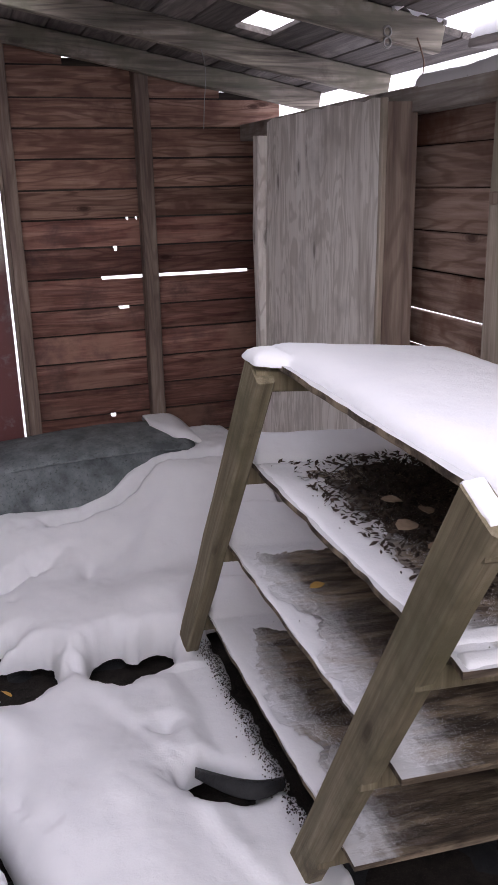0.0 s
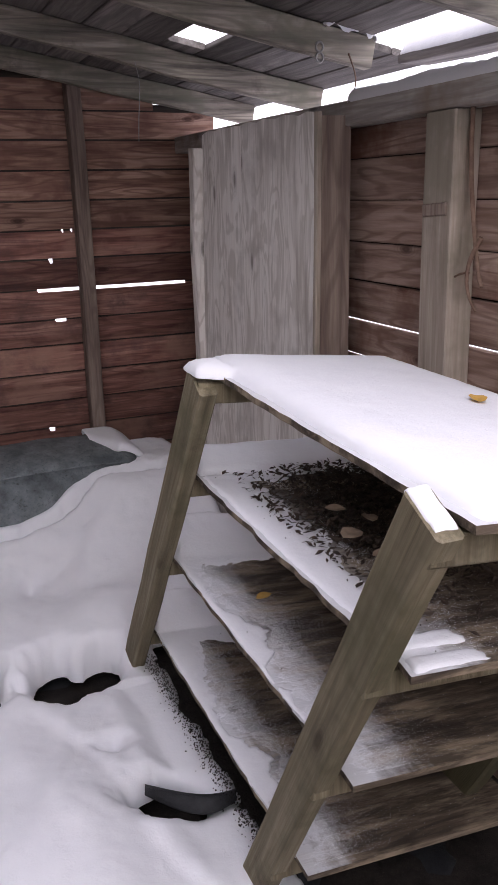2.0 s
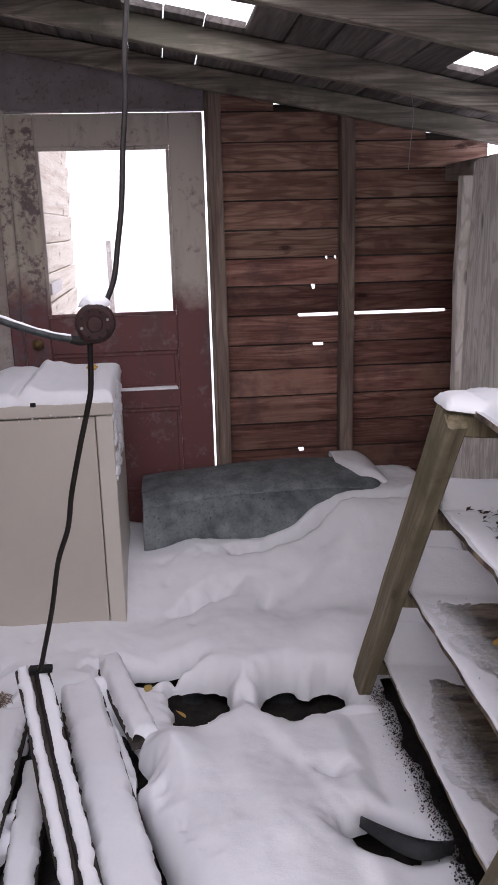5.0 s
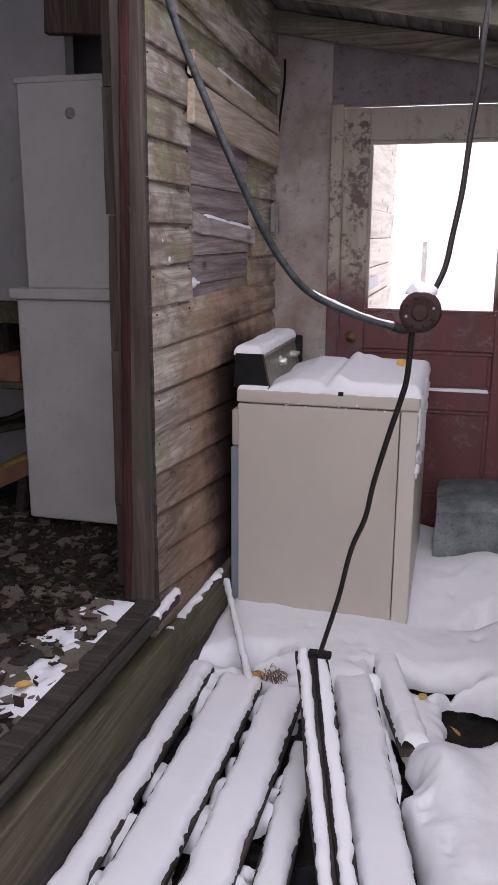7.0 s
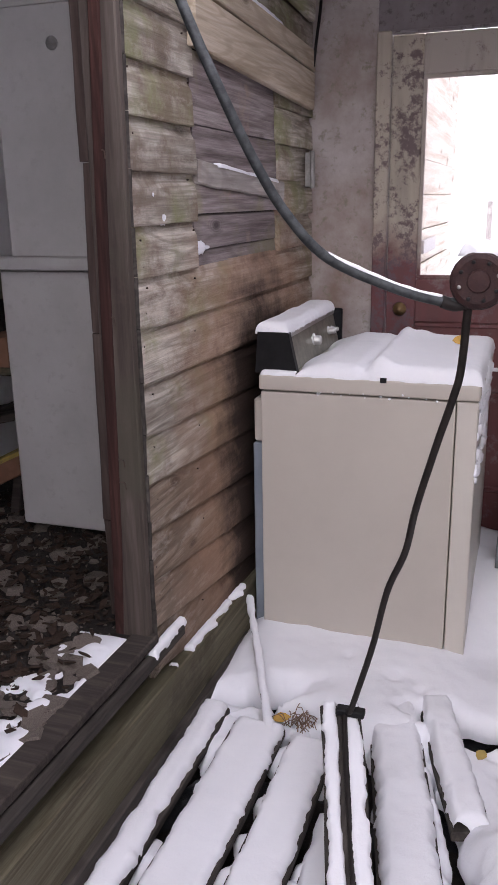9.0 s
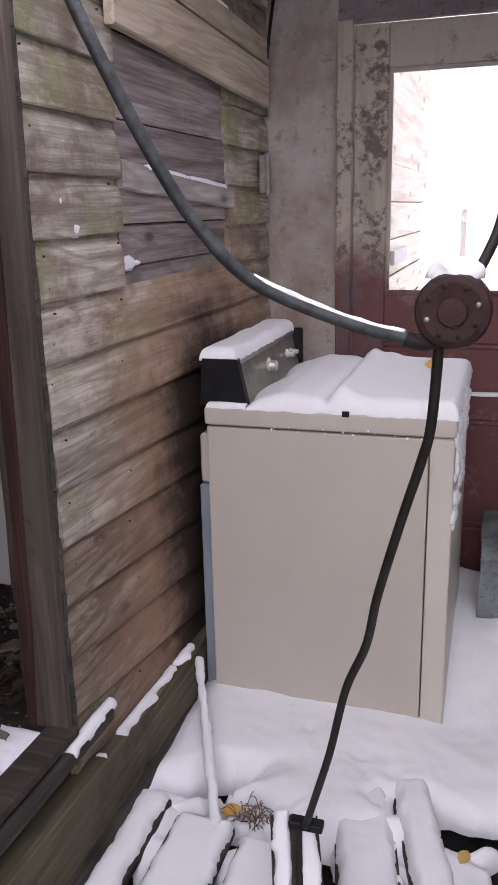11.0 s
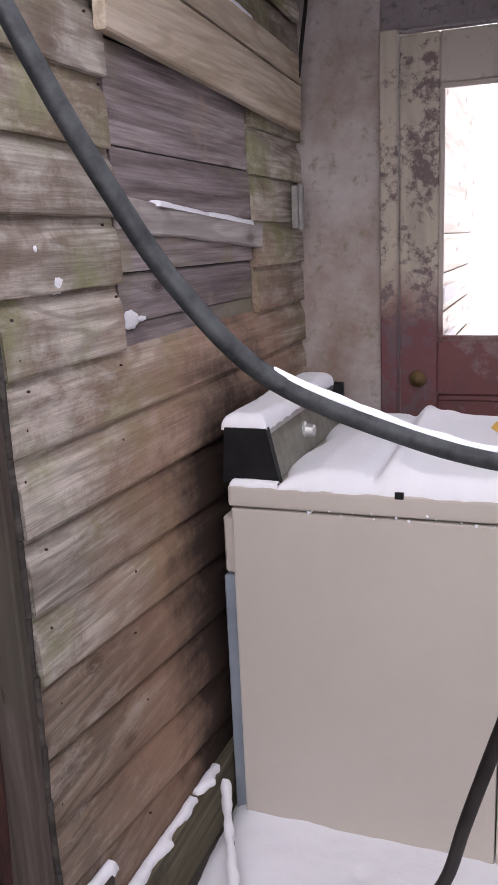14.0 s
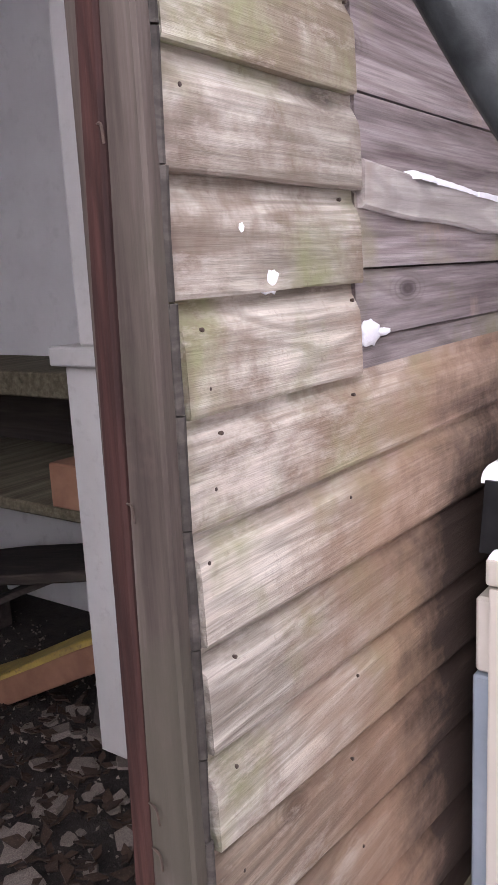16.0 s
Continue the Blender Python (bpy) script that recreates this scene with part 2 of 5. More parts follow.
LEG = wood("olive_weathered_timber", (0.15, 0.125, 0.082), (0.255, 0.215, 0.142), (0.36, 0.315, 0.222), 2, stain=(0.17, 0.155, 0.09), vary=0.35, relief=0.9, ring_mix=0.3, grain=2.0, bleach=False, stain2=(0.09, 0.07, 0.045))
SHELF = wood("wet_worn_plywood", (0.032, 0.025, 0.02), (0.12, 0.092, 0.068), (0.33, 0.265, 0.195), 0, stain=(0.40, 0.32, 0.225), stain_at=(0.48, 0.6), stain2=(0.05, 0.038, 0.03), stain2_at=(0.48, 0.6), knots=False, vary=0.1, relief=1.0, rings=8, ring_mix=0.6, streak=5.0, dust=(0.695, 0.815))
PLY = wood("grey_weathered_plywood", (0.46, 0.41, 0.365), (0.80, 0.755, 0.71), (0.86, 0.83, 0.79), 2, stain=(0.52, 0.475, 0.435), stain_at=(0.5, 0.66), vary=0.05, wavy=1.4, grain=0.8, rings=5.0, ring_mix=0.5, figure=(7.0, 1.6), fine_mix=0.4, fine_low=0.75)
SILL = wood("mossy_sill_beam", (0.06, 0.052, 0.034), (0.125, 0.11, 0.072), (0.19, 0.172, 0.118), 1, stain=(0.13, 0.118, 0.075), stain2=(0.07, 0.058, 0.045), grain=2.2, vary=0.1, ring_mix=0.2)
FLOORBOARD = wood("black_wet_planks", (0.03, 0.026, 0.023), (0.06, 0.052, 0.046), (0.11, 0.095, 0.085), 1, vary=0.2)
DOOR = paint_layers("flaking_maroon_door_paint", (0.44, 0.395, 0.35), (0.145, 0.056, 0.057), (0.19, 0.135, 0.135), 1.25, flake=(0.54, 0.62))
STILE = paint_layers("flaking_stile_paint", (0.45, 0.40, 0.33), (0.15, 0.06, 0.065), (0.13, 0.09, 0.10), 1.3, flake=(0.49, 0.55))
PANEL = plain("stained_side_panel_paint", (0.48, 0.44, 0.425), (0.27, 0.195, 0.165), 3.2, 0.7, relief=0.15, c3=(0.24, 0.225, 0.165))
TRANSOM = plain("grey_purple_transom_paint", (0.30, 0.27, 0.28), (0.22, 0.19, 0.20), 5, 0.7, c3=(0.12, 0.1, 0.1))
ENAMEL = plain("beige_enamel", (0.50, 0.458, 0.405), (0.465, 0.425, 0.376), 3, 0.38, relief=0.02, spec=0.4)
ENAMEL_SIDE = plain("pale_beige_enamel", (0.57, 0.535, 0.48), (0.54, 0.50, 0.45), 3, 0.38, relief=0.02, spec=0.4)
BLACK = plain("black_plastic", (0.007, 0.007, 0.008), (0.014, 0.014, 0.015), 12, 0.5, spec=0.18)
CHROME = plain("dull_chrome", (0.38, 0.38, 0.37), (0.5, 0.5, 0.48), 20, 0.32, 0.9, 0.05)
FACIA = plain("grimy_control_facia", (0.16, 0.155, 0.13), (0.26, 0.25, 0.2), 25, 0.35, 0.5)
KNOB = plain("silver_knob", (0.55, 0.55, 0.54), (0.65, 0.65, 0.63), 20, 0.3, 0.6)
GALV = plain("weathered_galvanised_steel", (0.085, 0.10, 0.108), (0.22, 0.245, 0.255), 9, 0.6, 0.15, 0.6, 0.4, c3=(0.05, 0.056, 0.058))
RUBBER = plain("black_rubber", (0.010, 0.008, 0.0075), (0.022, 0.017, 0.015), 30, 0.55)
CONDUIT = plain("grey_green_conduit", (0.02, 0.022, 0.024), (0.066, 0.072, 0.075), 40, 0.5, 0.2)
BOX = plain("rusty_maroon_iron", (0.02, 0.008, 0.009), (0.042, 0.017, 0.016), 45, 0.55, relief=0.5, c3=(0.075, 0.04, 0.028))
TARP = plain("black_tarp", (0.012, 0.013, 0.015), (0.03, 0.031, 0.034), 15, 0.45, relief=0.4, dist=0.01)
SOIL = plain("dark_wet_soil", (0.012, 0.0095, 0.0085), (0.034, 0.028, 0.024), 22, 0.9, relief=0.8, c3=(0.07, 0.058, 0.05), dist=0.015)
LEAF = plain("yellow_leaf", (0.50, 0.29, 0.06), (0.62, 0.38, 0.10), 30, 0.6)
DEADLEAF = plain("rotten_leaves", (0.016, 0.011, 0.009), (0.055, 0.037, 0.027), 40, 0.8, c3=(0.17, 0.125, 0.09))
WHITE = plain("dirty_white_paint", (0.51, 0.495, 0.48), (0.43, 0.415, 0.40), 3, 0.6, c3=(0.42, 0.40, 0.385))
PLASTER = plain("stained_plaster", (0.70, 0.69, 0.69), (0.58, 0.57, 0.57), 1.6, 0.85, relief=0.2, c3=(0.56, 0.55, 0.55))
RUBBLE = plain("plaster_rubble", (0.185, 0.158, 0.137), (0.095, 0.076, 0.064), 14, 0.9, relief=0.4, c3=(0.08, 0.06, 0.05))
YELLOW = plain("chipped_yellow_paint", (0.36, 0.27, 0.06), (0.20, 0.145, 0.05), 9, 0.6, c3=(0.10, 0.07, 0.05))
ORANGE = plain("orange_brown_board", (0.25, 0.135, 0.085), (0.17, 0.085, 0.055), 9, 0.7)
DARKWOOD = wood("dark_shelf_wood", (0.03, 0.025, 0.022), (0.055, 0.045, 0.04), (0.09, 0.075, 0.06), 0)
STEEL = plain("old_steel", (0.25, 0.24, 0.23), (0.35, 0.34, 0.33), 40, 0.5, 0.7)
RUST = plain("rusty_nail", (0.10, 0.07, 0.055), (0.06, 0.045, 0.04), 60, 0.7, 0.4)
BRASS = plain("tarnished_brass", (0.35, 0.24, 0.12), (0.25, 0.17, 0.1), 30, 0.4, 0.8)
VINE = plain("dry_vine_stem", (0.16, 0.10, 0.075), (0.24, 0.16, 0.12), 40, 0.85)
GLASS, gnt, gb = nodes_of("window_glass", 0.02, 0, 0.5)
gb.inputs["Transmission Weight"].default_value = 1.0
gb.inputs["IOR"].default_value = 1.1


# ---- geometry helpers ----
def part(name, bm, material, parent=None, label=""):
    me = bpy.data.meshes.new(name)
    bm.normal_update()
    bm.to_mesh(me)
    bm.free()
    me.materials.append(material)
    ob = new(name, me)
    ob.parent = parent
    if label:
        ob["label"] = label
    return ob


def smooth(ob, on=True):
    ob.data.polygons.foreach_set("use_smooth", [on] * len(ob.data.polygons))
    return ob


def hub(name, x=0.0, y=0.0, z=0.0, **tags):
    """An Empty at a thing's base; parts are given in world metres and parented with this inverse."""
    ob = new(name)
    ob.location = (x, y, z)
    return tagged(ob, **tags)


def under(ob, parent):
    ob.parent = parent
    ob.matrix_parent_inverse = Matrix.Translation(parent.matrix_basis.translation).inverted() if parent.matrix_basis else Matrix()
    return ob


def box(x0, x1, y0, y1, z0, z1, bevel=0.003, seg=1, bm=None):
    bm = bm or bmesh.new()
    made = bmesh.ops.create_cube(bm, size=1.0)["verts"]
    bmesh.ops.transform(bm, verts=made, matrix=Matrix.LocRotScale(((x0 + x1) / 2, (y0 + y1) / 2, (z0 + z1) / 2), None, (x1 - x0, y1 - y0, z1 - z0)))
    if bevel:
        edges = list({e for v in made for e in v.link_edges})
        bmesh.ops.bevel(bm, geom=edges, offset=bevel, segments=seg, affect="EDGES", profile=0.6)
    return bm


def beam_mesh(p, q, w, h, up=(0, 0, 1), stations=4, jitter=0.002, chamfer=0.004, rng=None):
    """A sawn timber from p to q: w across, h along up, with chamfered, slightly uneven edges."""
    rng = rng or random
    p, q = Vector(p), Vector(q)
    d = (q - p).normalized()
    s = d.cross(Vector(up)).normalized()
    u = s.cross(d).normalized()
    a, b, c = w / 2, h / 2, min(chamfer, w / 3, h / 3)
    ring = [(-a + c, -b), (a - c, -b), (a, -b + c), (a, b - c), (a - c, b), (-a + c, b), (-a, b - c), (-a, -b + c)]
    bm = bmesh.new()
    rows = []
    for i in range(stations + 1):
        o = p + (q - p) * (i / stations)
        j1, j2 = rng.uniform(-jitter, jitter), rng.uniform(-jitter, jitter)
        rows.append([bm.verts.new(o + s * (x + j1) + u * (y + j2)) for x, y in ring])
    for r0, r1 in zip(rows, rows[1:]):
        for k in range(8):
            bm.faces.new((r0[k], r0[(k + 1) % 8], r1[(k + 1) % 8], r1[k]))
    bm.faces.new(rows[0][::-1]), bm.faces.new(rows[-1])
    bmesh.ops.recalc_face_normals(bm, faces=bm.faces)
    return bm


def prism(points, axis, a, b):
    """A polygon (pairs of the two other axes, in xyz order) pushed along an axis from a to b."""
    bm = bmesh.new()

    def at(p, v):
        c = list(p)
        c.insert(axis, v)
        return bm.verts.new(c)
    lo, hi = [at(p, a) for p in points], [at(p, b) for p in points]
    bm.faces.new(lo), bm.faces.new(hi[::-1])
    for i in range(len(points)):
        k = (i + 1) % len(points)
        bm.faces.new((lo[k], lo[i], hi[i], hi[k]))
    bmesh.ops.recalc_face_normals(bm, faces=bm.faces)
    return bm


def tube(points, radius, sides=10, taper=None):
    """A round cable or stem through the points, smoothed."""
    pts = [Vector(p) for p in points]
    fine = []
    for i in range(len(pts) - 1):
        p0, p1, p2, p3 = pts[max(i - 1, 0)], pts[i], pts[i + 1], pts[min(i + 2, len(pts) - 1)]
        for k in range(8):
            t = k / 8
            fine.append(0.5 * ((2 * p1) + (p2 - p0) * t + (2 * p0 - 5 * p1 + 4 * p2 - p3) * t * t + (3 * p1 - p0 - 3 * p2 + p3) * t ** 3))
    fine.append(pts[-1])
    bm = bmesh.new()
    rows = []
    for i, o in enumerate(fine):
        d = (fine[min(i + 1, len(fine) - 1)] - fine[max(i - 1, 0)]).normalized()
        s = d.cross(Vector((0.3, 0.9, 0.2))).normalized()
        u = s.cross(d)
        r = radius * (1 if not taper else 1 + (taper - 1) * i / len(fine))
        rows.append([bm.verts.new(o + (s * math.cos(a) + u * math.sin(a)) * r) for a in (2 * math.pi * k / sides for k in range(sides))])
    for r0, r1 in zip(rows, rows[1:]):
        for k in range(sides):
            bm.faces.new((r0[k], r0[(k + 1) % sides], r1[(k + 1) % sides], r1[k]))
    bm.faces.new(rows[0][::-1]), bm.faces.new(rows[-1])
    bmesh.ops.recalc_face_normals(bm, faces=bm.faces)
    return bm


def lathe(profile, sides=20, centre=(0, 0, 0), axis=2):
    bm = bmesh.new()
    rows = []
    for r, h in profile:
        row = []
        for k in range(sides):
            a = 2 * math.pi * k / sides
            c = [r * math.cos(a), r * math.sin(a)]
            c.insert(axis, h)
            row.append(bm.verts.new(Vector(c) + Vector(centre)))
        rows.append(row)
    for r0, r1 in zip(rows, rows[1:]):
        for k in range(sides):
            bm.faces.new((r0[k], r0[(k + 1) % sides], r1[(k + 1) % sides], r1[k]))
    bm.faces.new(rows[0][::-1]), bm.faces.new(rows[-1])
    bmesh.ops.recalc_face_normals(bm, faces=bm.faces)
    return bm


def fbm(x, y, s, o=4):
    return noise.fractal((x * s, y * s, 3.7), 0.8, 2.0, o)


def snow_sheet(name, x0, x1, y0, y1, inside, base, thick, roll=0.03, res=0.016, lumps=0.12, label="", skirt=0.02):
    """Lying snow: inside(x, y) is the distance to the sheet's edge, positive inside; the edge is rolled over."""
    nx, ny = max(2, round((x1 - x0) / res)), max(2, round((y1 - y0) / res))
    bm = bmesh.new()

    def depth(x, y):
        return inside(x, y) + fbm(x, y, 30, 3) * 0.003

    spot = {(i, j): (x0 + (x1 - x0) * i / nx, y0 + (y1 - y0) * j / ny) for i in range(nx + 1) for j in range(ny + 1)}
    deep = {k: depth(*p) for k, p in spot.items()}
    grid = {}
    for (i, j), (x, y) in spot.items():
        d = deep[i, j]
        if d < 0:
            near = [(i + a, j + c) for a, c in ((1, 0), (-1, 0), (0, 1), (0, -1), (1, 1), (-1, 1), (1, -1), (-1, -1)) if deep.get((i + a, j + c), -1) >= 0]
            if not near:
                continue
            # slide the outer corner along the way inwards until it meets the edge
            ix, iy = (sum(spot[k][a] for k in near) / len(near) for a in (0, 1))
            if depth(ix, iy) < 0:
                ix, iy = spot[near[0]]
            for _ in range(6):
                mx, my = (x + ix) / 2, (y + iy) / 2
                if depth(mx, my) < 0:
                    x, y = mx, my
                else:
                    ix, iy = mx, my
            d = 0.0
        e = min(1.0, d / roll)
        rise = math.sqrt(max(0.0, 1 - (1 - e) ** 2))
        t = thick(x, y) if callable(thick) else thick
        z = base(x, y) + t * rise * (1 + lumps * fbm(x, y, 5, 2) + 0.3 * lumps * fbm(x, y, 22, 2))
        grid[i, j] = bm.verts.new((x, y, z))
    for i in range(nx):
        for j in range(ny):
            ks = ((i, j), (i + 1, j), (i + 1, j + 1), (i, j + 1))
            q = [grid.get(k) for k in ks]
            if any(deep[k] >= 0 for k in ks) and all(q):
                bm.faces.new(q)
    bmesh.ops.delete(bm, geom=[v for v in bm.verts if not v.link_faces], context="VERTS")
    rim = [e for e in bm.edges if len(e.link_faces) == 1]
    ext = bmesh.ops.extrude_edge_only(bm, edges=rim)["geom"]
    for v in ext:
        if isinstance(v, bmesh.types.BMVert):
            v.co.z -= skirt
    ob = smooth(part(name, bm, SNOW))
    return tagged(ob, label or "smooth white snow lying on the ground", "snow", kind="stuff")


def rect_in(x0, x1, y0, y1):
    return lambda x, y: min(x - x0, x1 - x, y - y0, y1 - y)


rng = random.Random(5)

# ---- the house's side wall: weathered drop siding ----
WX = -1.0          # face of the siding
LEVELS = (2.58, 2.45, 2.32, 2.19, 2.06, 1.932, 1.806, 1.682, 1.558, 1.433, 1.306, 1.18, 1.045, 0.91, 0.78, 0.645, 0.505, 0.37, 0.235, 0.10)


def sag(z, y):
    return -0.16 * max(0.0, 1.2 - z) / 0.85 * (y - 2.3)


wall_west = hub("wall_west", WX, 3.1, 0, label="weathered wooden house wall of lapped drop siding", category="wall", kind="structure")


def siding_board(y0, y1, z_low, z_top, depth=0.0, mat_=SIDING, cove=True, name="siding_board"):
    h0 = z_top - z_low
    cross = [(0.002, 0), (0.004, 0.004), (0.002, 0.6 * h0), (0, h0 - 0.036), (-0.005, h0 - 0.026), (-0.012, h0 - 0.014), (-0.013, h0 + 0.006), (-0.024, h0 + 0.006), (-0.024, 0)] if cove else \
        [(0.003, 0), (0, h0 - 0.004), (-0.004, h0), (-0.022, h0), (-0.022, 0)]
    bm = bmesh.new()
    rows = []
    n = 3
    for i in range(n + 1):
        y = y0 + (y1 - y0) * i / n
        w = rng.uniform(-0.0015, 0.0015)
        s0, s1 = sag(z_low, y), sag(z_top, y)
        rows.append([bm.verts.new((WX + depth + a + w, y + (0.005 - 0.019 * max(0.0, 1 - abs(h0 - 0.004 - b) / 0.032) if i == 0 and cove and y0 < 2.5 else 0.0), z_low + b + s0 + (s1 - s0) * b / h0 + rng.uniform(-0.0012, 0.0012))) for a, b in cross])
    k = len(cross)
    for r0, r1 in zip(rows, rows[1:]):
        for i in range(k):
            bm.faces.new((r0[i], r0[(i + 1) % k], r1[(i + 1) % k], r1[i]))
    bm.faces.new(rows[0][::-1]), bm.faces.new(rows[-1])
    bmesh.ops.recalc_face_normals(bm, faces=bm.faces)
    return under(part(name, bm, mat_), wall_west)


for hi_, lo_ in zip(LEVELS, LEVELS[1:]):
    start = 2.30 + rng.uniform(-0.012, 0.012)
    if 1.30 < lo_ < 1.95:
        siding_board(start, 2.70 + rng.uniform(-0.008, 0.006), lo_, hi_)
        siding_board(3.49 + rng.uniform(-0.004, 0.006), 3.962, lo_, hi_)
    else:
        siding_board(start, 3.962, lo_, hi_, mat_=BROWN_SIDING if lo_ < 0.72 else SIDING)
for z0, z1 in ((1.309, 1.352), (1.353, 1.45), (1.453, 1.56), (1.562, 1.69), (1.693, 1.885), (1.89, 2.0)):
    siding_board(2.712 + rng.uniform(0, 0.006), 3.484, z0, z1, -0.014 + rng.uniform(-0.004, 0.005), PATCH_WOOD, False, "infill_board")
under(part("wall_backing", box(-1.048, -1.026, 2.33, 3.96, 0.0, 2.62, 0), DARKWOOD), wall_west)
for n_, (za, zb, h_) in enumerate(((1.945, 1.892, 0.135), (2.062, 2.003, 0.075), (2.30, 2.20, 0.12))):
    b_ = tagged(part("nailed_board", beam_mesh((-0.982, 2.67 if n_ < 2 else 2.35, za), (-0.976, 3.87, zb), 0.026, h_, rng=rng), PALE_BOARD if n_ < 2 else SIDING),
                "pale grey board nailed slanting across the siding", "board", "nailed boards")
nail_mesh = None
for hi_, lo_ in zip(LEVELS[4:], LEVELS[5:]):
    for y_, dz in ((2.335, 0.035), (2.34, 0.095), (2.62, 0.03), (2.66, 0.10), (3.05, 0.04)):
        if (y_ > 2.7 and lo_ > 1.3) or rng.random() < 0.25:
            continue
        yy, zz = y_ + rng.uniform(-0.02, 0.03), lo_ + dz + rng.uniform(-0.012, 0.012)
        if nail_mesh is None:
            o_ = part("nail_head", lathe(((0.002, -0.004), (0.0028, 0.0), (0.0022, 0.0012), (0.0006, 0.0015)), 8, axis=0), RUST)
            nail_mesh = o_.data
        else:
            o_ = new("nail_head", nail_mesh)
        o_.location = (WX + 0.001, yy, zz + sag(zz, yy))
        under(o_, wall_west)

# ---- the corner post at the broken opening ----
post = hub("corner_post", -1.06, 2.29, 0.35, label="grey weathered corner post with red-stained broken batten edge", category="post")
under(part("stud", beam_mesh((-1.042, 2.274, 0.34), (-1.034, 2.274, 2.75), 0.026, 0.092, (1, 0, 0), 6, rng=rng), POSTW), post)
under(part("batten", beam_mesh((-1.082, 2.27, 0.36), (-1.022, 2.262, 2.75), 0.024, 0.03, (1, 0, 0), 9, 0.003, rng=rng), RED_POST, label="dark red stained batten"), post)
z_ = 0.38
while z_ < 2.6:
    h_ = rng.uniform(0.25, 0.6)
    under(part("plaster_edge", beam_mesh((-1.118 + 0.008 * (z_ - 0.4), 2.34 + rng.uniform(-0.006, 0.006), z_), (-1.117 + 0.008 * (z_ + h_ - 0.4), 2.34, z_ + h_ - 0.003), 0.045, 0.052 + rng.uniform(0, 0.016), (1, 0, 0), 3, 0.003, rng=rng), DARKRED), post)
    z_ += h_
# dark pieces that paint the shade at the siding's cut ends
z_ = 0.30
while z_ < 2.6:
    h_ = rng.uniform(0.10, 0.15)
    under(part("siding_edge_strip", beam_mesh((-1.004 + rng.uniform(-0.003, 0.003), 2.288, z_), (-1.003, 2.288, z_ + h_ - 0.002), 0.012, 0.034, (1, 0, 0), 2, 0.001, rng=rng), FLOORBOARD, label="dark strip painting the shade of the board ends"), post)
    z_ += h_
for z_, s_ in ((1.60, 0.03), (1.22, 0.035), (0.86, 0.03), (0.80, 0.03), (1.95, 0.03)):
    under(part("nail", tube([(-1.060, 2.262, z_), (-1.045, 2.256, z_ + 0.003), (-1.035, 2.252, z_ + 0.001), (-1.033, 2.252, z_ - 0.016)], 0.0015, 6), RUST), post)

# ---- sill beam, base boards, house floor ----
sill = hub("sill", -0.97, 1.5, 0, label="mossy green-brown timber sill under the house wall", category="sill", kind="structure")
under(part("sill_beam", beam_mesh((-1.005, -1.6, 0.30), (-1.005, 3.95, 0.03), 0.075, 0.20, stations=10, rng=rng), SILL), sill)
under(part("ledge_board", beam_mesh((-1.03, -1.6, 0.44), (-1.015, 2.28, 0.352), 0.07, 0.028, stations=8, rng=rng), DARKWOOD), sill)
under(part("drip_board", beam_mesh((-0.985, -1.6, 0.41), (-0.98, 2.42, 0.31), 0.03, 0.03, stations=8, rng=rng), FLOORBOARD), sill)
under(part("base_board", beam_mesh((-0.962, -1.6, 0.12), (-0.962, 2.95, -0.03), 0.03, 0.10, stations=8, rng=rng), FLOORBOARD), sill)
tagged(part("house_floor", box(-4.6, -1.03, -2.0, 5.2, 0.1, 0.362, 0), SOIL), "house floor buried in dark soil and rubble", "floor", kind="structure")

# out of view behind the camera, added to keep light out of the house
tagged(part("house_wall_south_end", box(-1.075, -1.0, -2.0, 0.55, 0.47, 2.72, 0), SIDING), "plain unseen wall end added to darken the house inside", "wall", kind="structure")

# ---- back wall: red-brown boards, studs ----
BY = 3.99
wall_north = hub("wall_north", 0.8, BY, 0, label="dark red-brown board wall with light showing through gaps", category="wall", kind="structure")
EDGES = (2.36, 2.23, 2.09, 1.953, 1.823, 1.688, 1.552, 1.417, 1.283, 1.141, 0.993, 0.868, 0.729, 0.588, 0.45, 0.30, 0.16, 0.02, -0.12)
GAPS = {1.141: ((0.66, 0.875, 0.001), (0.93, 1.42, 0.001)), 1.417: ((0.80, 0.812, 0.0), (0.845, 0.855, 0.0)), 1.283: ((0.728, 0.748, 0.008),), 0.993: ((0.735, 0.79, 0.0),), 0.45: ((0.655, 0.685, 0.006),)}


def roof_cut(z):
    return (2.335 - z) / 0.19


